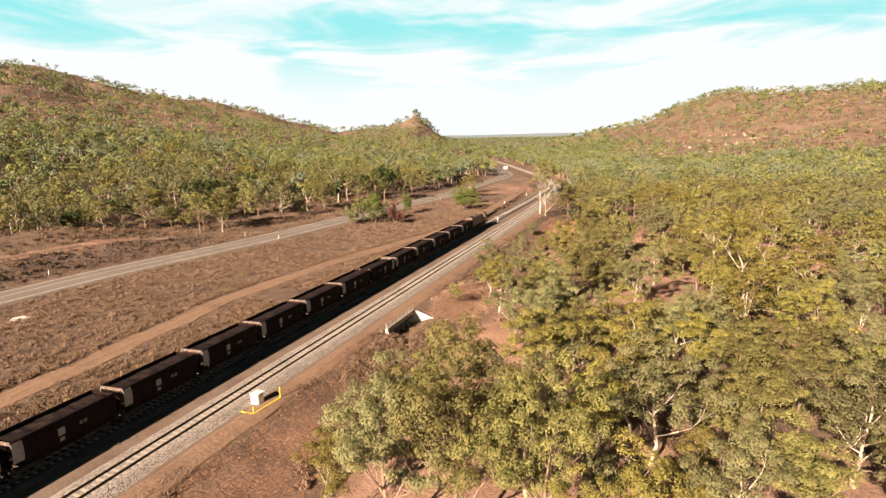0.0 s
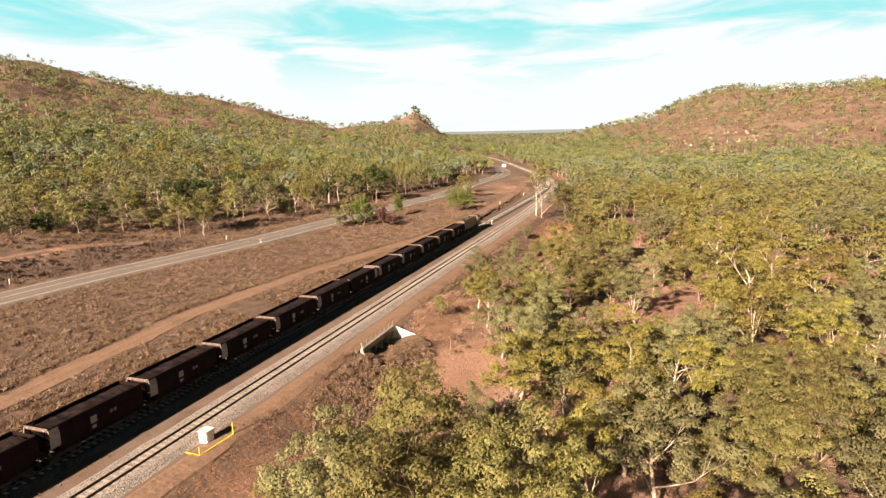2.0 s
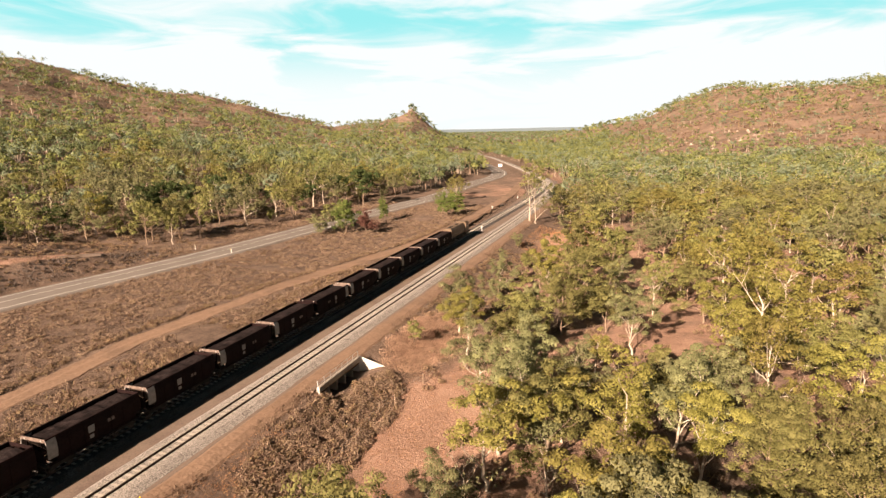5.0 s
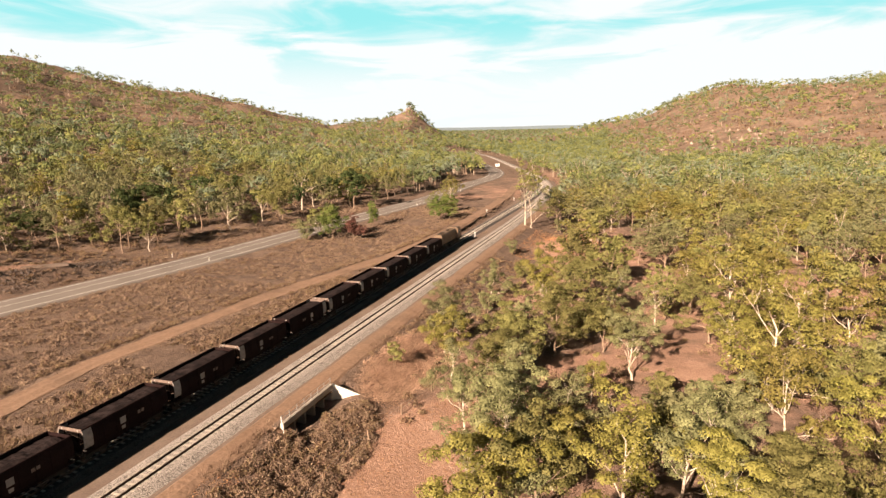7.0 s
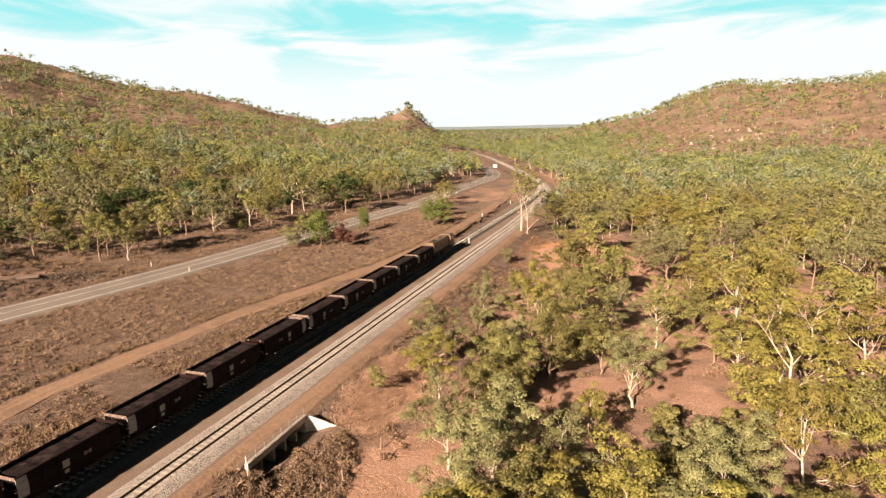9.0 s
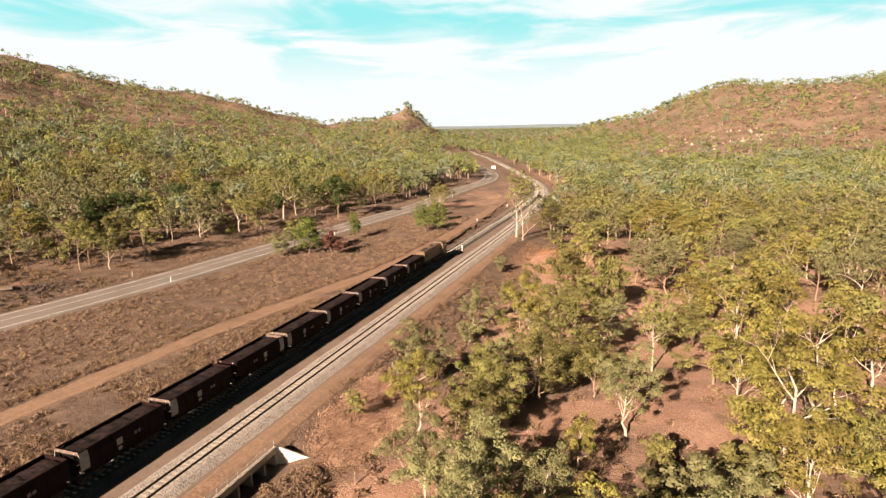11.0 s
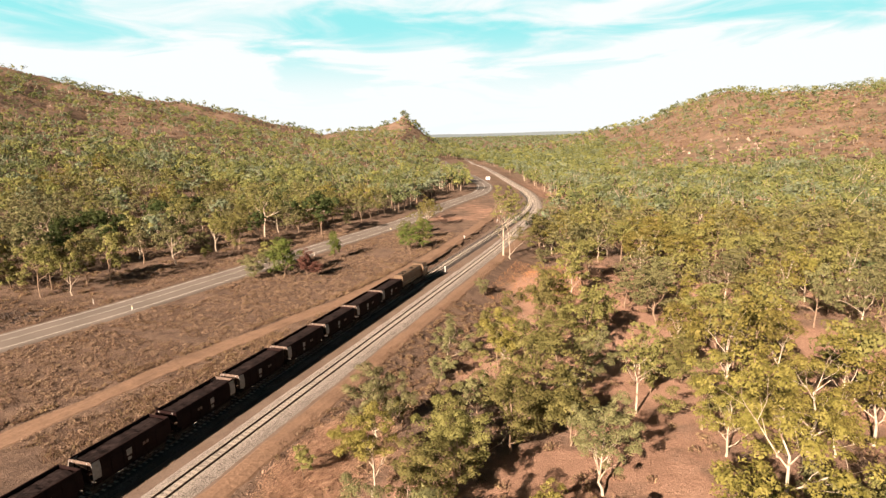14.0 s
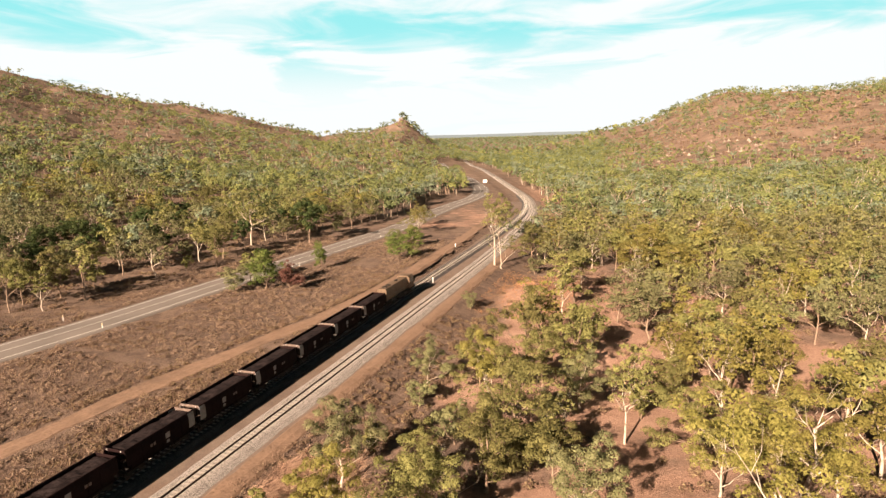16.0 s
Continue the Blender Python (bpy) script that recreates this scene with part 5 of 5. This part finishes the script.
def on_verge(x, y):
    u, v = x - rail_x(y), x - road_x(y)
    t = x - np.interp(y, TRACKWAY[:, 1], TRACKWAY[:, 0])
    return (u < -9.6) & (np.abs(v) > 5.2) & (np.abs(t) > 2.2) & (vnoise(x, y, 9, 30) + 0.5 * vnoise(x, y, 3.5, 31) > -0.75)


def stuff(name, pieces, mat, label, category):
    v, f = joined(pieces)
    return thing(name, label, category, kind="stuff", data=mesh_from(name, v, f, mat))


stuff("dry_grass", [field(26000, -62, -9, 18, 215, on_verge, 6, 0.32, 0.9, 0.03)], GRASS, "dry brown grass tufts between road and railway", "grass")
stuff("dry_scrub", [field(5200, -62, -9, 18, 215, lambda x, y: on_verge(x, y) & (vnoise(x, y, 12, 33) > 0.15), 12, 0.35, 0.8, 0.022),
                    field(2600, -15, -9.8, 15, 200, on_verge, 12, 0.4, 0.8, 0.022)], SHRUB, "dark dry scrub in the brown grass", "scrub")
stuff("wood_litter", [field(15000, 9, 100, 15, 210, lambda x, y: (x - rail_x(y) > 10) & (bare_soil(x, y) < 0.55), 6, 0.16, 0.8, 0.022)], DEAD, "dry red-brown grass under the trees", "grass")


def bushes(n, x0, x1, y0, y1, keep, blades, size, leaf):
    """Low mounds of fine dry leaves: verts and faces."""
    x, y = rng.uniform(x0, x1, n), rng.uniform(y0, y1, n)
    ok = keep(x, y)
    x, y = x[ok], y[ok]
    s = np.repeat(rng.uniform(*size, len(x)), blades)
    c = np.repeat(np.stack([x, y, height(x, y)], 1), blades, 0)
    d = rng.normal(size=(len(c), 3))
    d *= (rng.uniform(0.4, 1, len(c)) / np.linalg.norm(d, axis=1))[:, None]
    d[:, 2] = np.abs(d[:, 2]) * 0.75
    return leaves(c + d * s[:, None], leaf, rng, droop=-0.5, slim=0.35)


def by_culvert(x, y):
    return (np.hypot((x - 10.2) / 4.0, (y - 64) / 14) < 1) & ~((x < 7.4) & (y > 69.5) & (y < 77.6)) & (x > 6.3)


stuff("culvert_grass", [bushes(520, 6.3, 14.5, 48, 80, by_culvert, 110, (0.35, 0.9), 0.26)], DEAD, "tall brown dead grass round the culvert", "grass")
stuff("culvert_scrub", [bushes(420, 6.3, 14.5, 48, 80, by_culvert, 110, (0.35, 0.8), 0.26)], SHRUB, "dark dead scrub round the culvert", "scrub")


def by_trackway(x, y):
    t = x - np.interp(y, TRACKWAY[:, 1], TRACKWAY[:, 0])
    return (t < -2.2) & (t > -3.8) & (vnoise(x, y, 7, 43) > -0.45)


stuff("verge_scrub", [bushes(1200, -58, -9.8, 18, 215, lambda x, y: on_verge(x, y) & (vnoise(x, y, 9, 41) + 0.4 * vnoise(x, y, 4, 44) > 0.1), 60, (0.3, 0.8), 0.28),
                      bushes(750, -17, -9.6, 15, 200, lambda x, y: on_verge(x, y) & (vnoise(x, y, 6, 45) > -0.2), 60, (0.3, 0.8), 0.28),
                      bushes(5200, -28, -12, 18, 170, by_trackway, 50, (0.3, 0.7), 0.28)], SHRUB, "dark brown dry scrub mounds on the verge", "scrub")
stuff("verge_dead_grass", [bushes(4800, -58, -9.8, 18, 215, on_verge, 46, (0.3, 0.75), 0.3)], DEAD, "pale brown mounded dead grass on the verge", "grass")
stuff("wood_scrub", [bushes(1300, 10, 100, 16, 210, lambda x, y: (x - rail_x(y) > 10) & (bare_soil(x, y) < 0.8), 60, (0.4, 1.1), 0.45)], SHRUB, "grey-brown leafless scrub under the trees", "scrub")
stuff("wood_edge_scrub", [bushes(1500, -150, -62, 85, 230, lambda x, y: (x - road_x(y) < np.where(y < 122, -17, -9)) & (vnoise(x, y, 14, 47) > -0.3), 50, (0.4, 1.1), 0.45)], SHRUB, "dark dry scrub along the wood's edge", "scrub")
stuff("bank_scrub", [bushes(600, -75, -56, 40, 118, lambda x, y: (x - road_x(y) < -6.5) & (x - road_x(y) > -26) & (np.abs(x - np.interp(y, LEDGE[:, 1], LEDGE[:, 0])) > 1.9), 44, (0.25, 0.6), 0.4)], SHRUB, "dark dry scrub on the road bank", "scrub")
stuff("bank_grass", [field(2600, 6.0, 14.5, 79, 103, lambda x, y: np.hypot((x - 10) / 4.5, (y - 90) / 12) < 1, 16, 0.22, 1.5, 0.022)], STRAW, "pale matted straw on the bank", "grass")
stuff("bank_scrub_low", [bushes(420, 5.4, 15, 84, 150, lambda x, y: (x - rail_x(y) > 5.2) & (np.hypot((x - 10) / 4, (y - 90) / 9) > 1), 70, (0.3, 0.7), 0.28)], SHRUB, "dull brown scrub along the bank", "scrub")
stuff("track_edge_grass", [field(1500, 4.2, 6.0, 15, 190, lambda x, y: vnoise(x, y, 5, 35) > 0, 8, 0.35, 0.6, 0.04),
                           field(900, -3.6, -2.6, 15, 190, lambda x, y: vnoise(x, y, 7, 36) > 0.2, 8, 0.3, 0.5, 0.04)], GRASS, "yellow dry grass along the ballast edge", "grass")
stuff("far_side_grass", [field(12000, -140, -58, 70, 260, lambda x, y: x - road_x(y) < -6, 7, 0.3, 1.0, 0.03)], SHRUB, "dry scrub under the trees across the road", "scrub")


def stones(n, x0, x1, y0, y1, keep, size):
    """Rough broken stones half sunk in the ground: verts and faces."""
    x, y = rng.uniform(x0, x1, n), rng.uniform(y0, y1, n)
    ok = keep(x, y)
    x, y = x[ok], y[ok]
    m = len(x)
    unit = np.array([(1, 0, 0), (-1, 0, 0), (0, 1, 0), (0, -1, 0), (0, 0, 1), (0, 0, -1)], float)
    tri = np.array([(0, 2, 4), (2, 1, 4), (1, 3, 4), (3, 0, 4), (2, 0, 5), (1, 2, 5), (3, 1, 5), (0, 3, 5)])
    sc = rng.uniform(*size, m)[:, None, None] * rng.uniform(0.5, 1.2, (m, 1, 3))
    v = unit[None] * sc + rng.normal(size=(m, 6, 3)) * sc * 0.25 + np.stack([x, y, height(x, y)], 1)[:, None]
    return v.reshape(-1, 3), (tri[None] + 6 * np.arange(m)[:, None, None]).reshape(-1, 3)


def on_bank(x, y):
    v = x - road_x(y)
    return (v < -6.2) & (v > -11.5) & (vnoise(x, y, 8, 37) > -0.3)


ROCK_GREY = island_vary(material("grey_stone", ((0.3, (0.06, 0.046, 0.04)), (0.7, (0.12, 0.095, 0.083))), 0.6, fine=(5, 0.2), rough=0.9, bump=0.3), 0.15, 0.01)
ROCK_HILL = island_vary(material("hill_stone", ((0.3, (0.20, 0.15, 0.12)), (0.7, (0.36, 0.28, 0.23))), 0.2, fine=(2, 0.2), rough=0.9, bump=0.3), 0.3, 0.01)
stuff("bank_stones", [stones(6500, -72, -54, 35, 118, on_bank, (0.10, 0.26))], ROCK_GREY, "broken grey stones facing the road bank", "stones")
stuff("hill_boulders", [stones(1500, -120, 420, 480, 950, lambda x, y: (vnoise(x, y, 45, 38) > 0.25) & (x > -0.05 * y + 30), (0.5, 1.9)),
                        stones(500, -700, -200, 400, 1020, lambda x, y: vnoise(x, y, 45, 39) > 0.3, (0.5, 1.8)),
                        stones(30, -334, -316, 923, 941, lambda x, y: np.hypot(x + 325, y - 932) < 9, (0.8, 2.2))], ROCK_HILL, "pale boulders scattered over the hills", "boulders")
stuff("hill_scrub", [field(9000, -60, 420, 420, 960, lambda x, y: (x > -0.05 * y + 20) & (vnoise(x, y, 35, 40) > -0.3), 6, 1.3, 2.6, 0.35),
                     field(9000, -900, -60, 220, 1050, lambda x, y: x - rail_x(y) < -80, 6, 1.3, 2.6, 0.35)], SHRUB, "low dry scrub over the hillsides", "scrub")
stuff("clearing_litter", [field(5000, 10, 30, 50, 90, lambda x, y: np.hypot((x - 19) / 9, (y - 69) / 14) < 1.1, 5, 0.10, 0.7, 0.03),
                          field(2500, 8, 26, 155, 190, lambda x, y: x - rail_x(y) > 6, 5, 0.2, 0.7, 0.04),
                          field(4200, 4.5, 14, 15, 60, lambda x, y: x - rail_x(y) > 4.6, 5, 0.12, 0.6, 0.03)], GRASS_RED, "trampled dry grass on bare red soil", "grass")


def on_hills(x, y):
    r_ = np.hypot(x - 38, y)
    return (height(x, y) > 4) & (r_ > 300) & (vnoise(x, y, 28, 42) > -0.35)


stuff("hillside_bushes", [bushes(4200, -60, 420, 420, 950, lambda x, y: on_hills(x, y) & (x > -0.05 * y), 14, (0.8, 2.0), 1.1),
                          bushes(5200, -900, -120, 230, 1000, on_hills, 14, (0.8, 2.0), 1.1)], SHRUB, "dull brown brush over the hillsides", "scrub")
stuff("hillside_shrubs", [bushes(3600, -60, 420, 430, 950, lambda x, y: on_hills(x, y) & (x > -0.05 * y) & (vnoise(x, y, 60, 46) > -0.2), 16, (0.8, 1.9), 1.0),
                          bushes(2600, -900, -120, 300, 1000, on_hills, 14, (0.8, 1.8), 1.0)], FAR_LEAVES[3], "grey-green low shrubs over the hillsides", "shrubs")
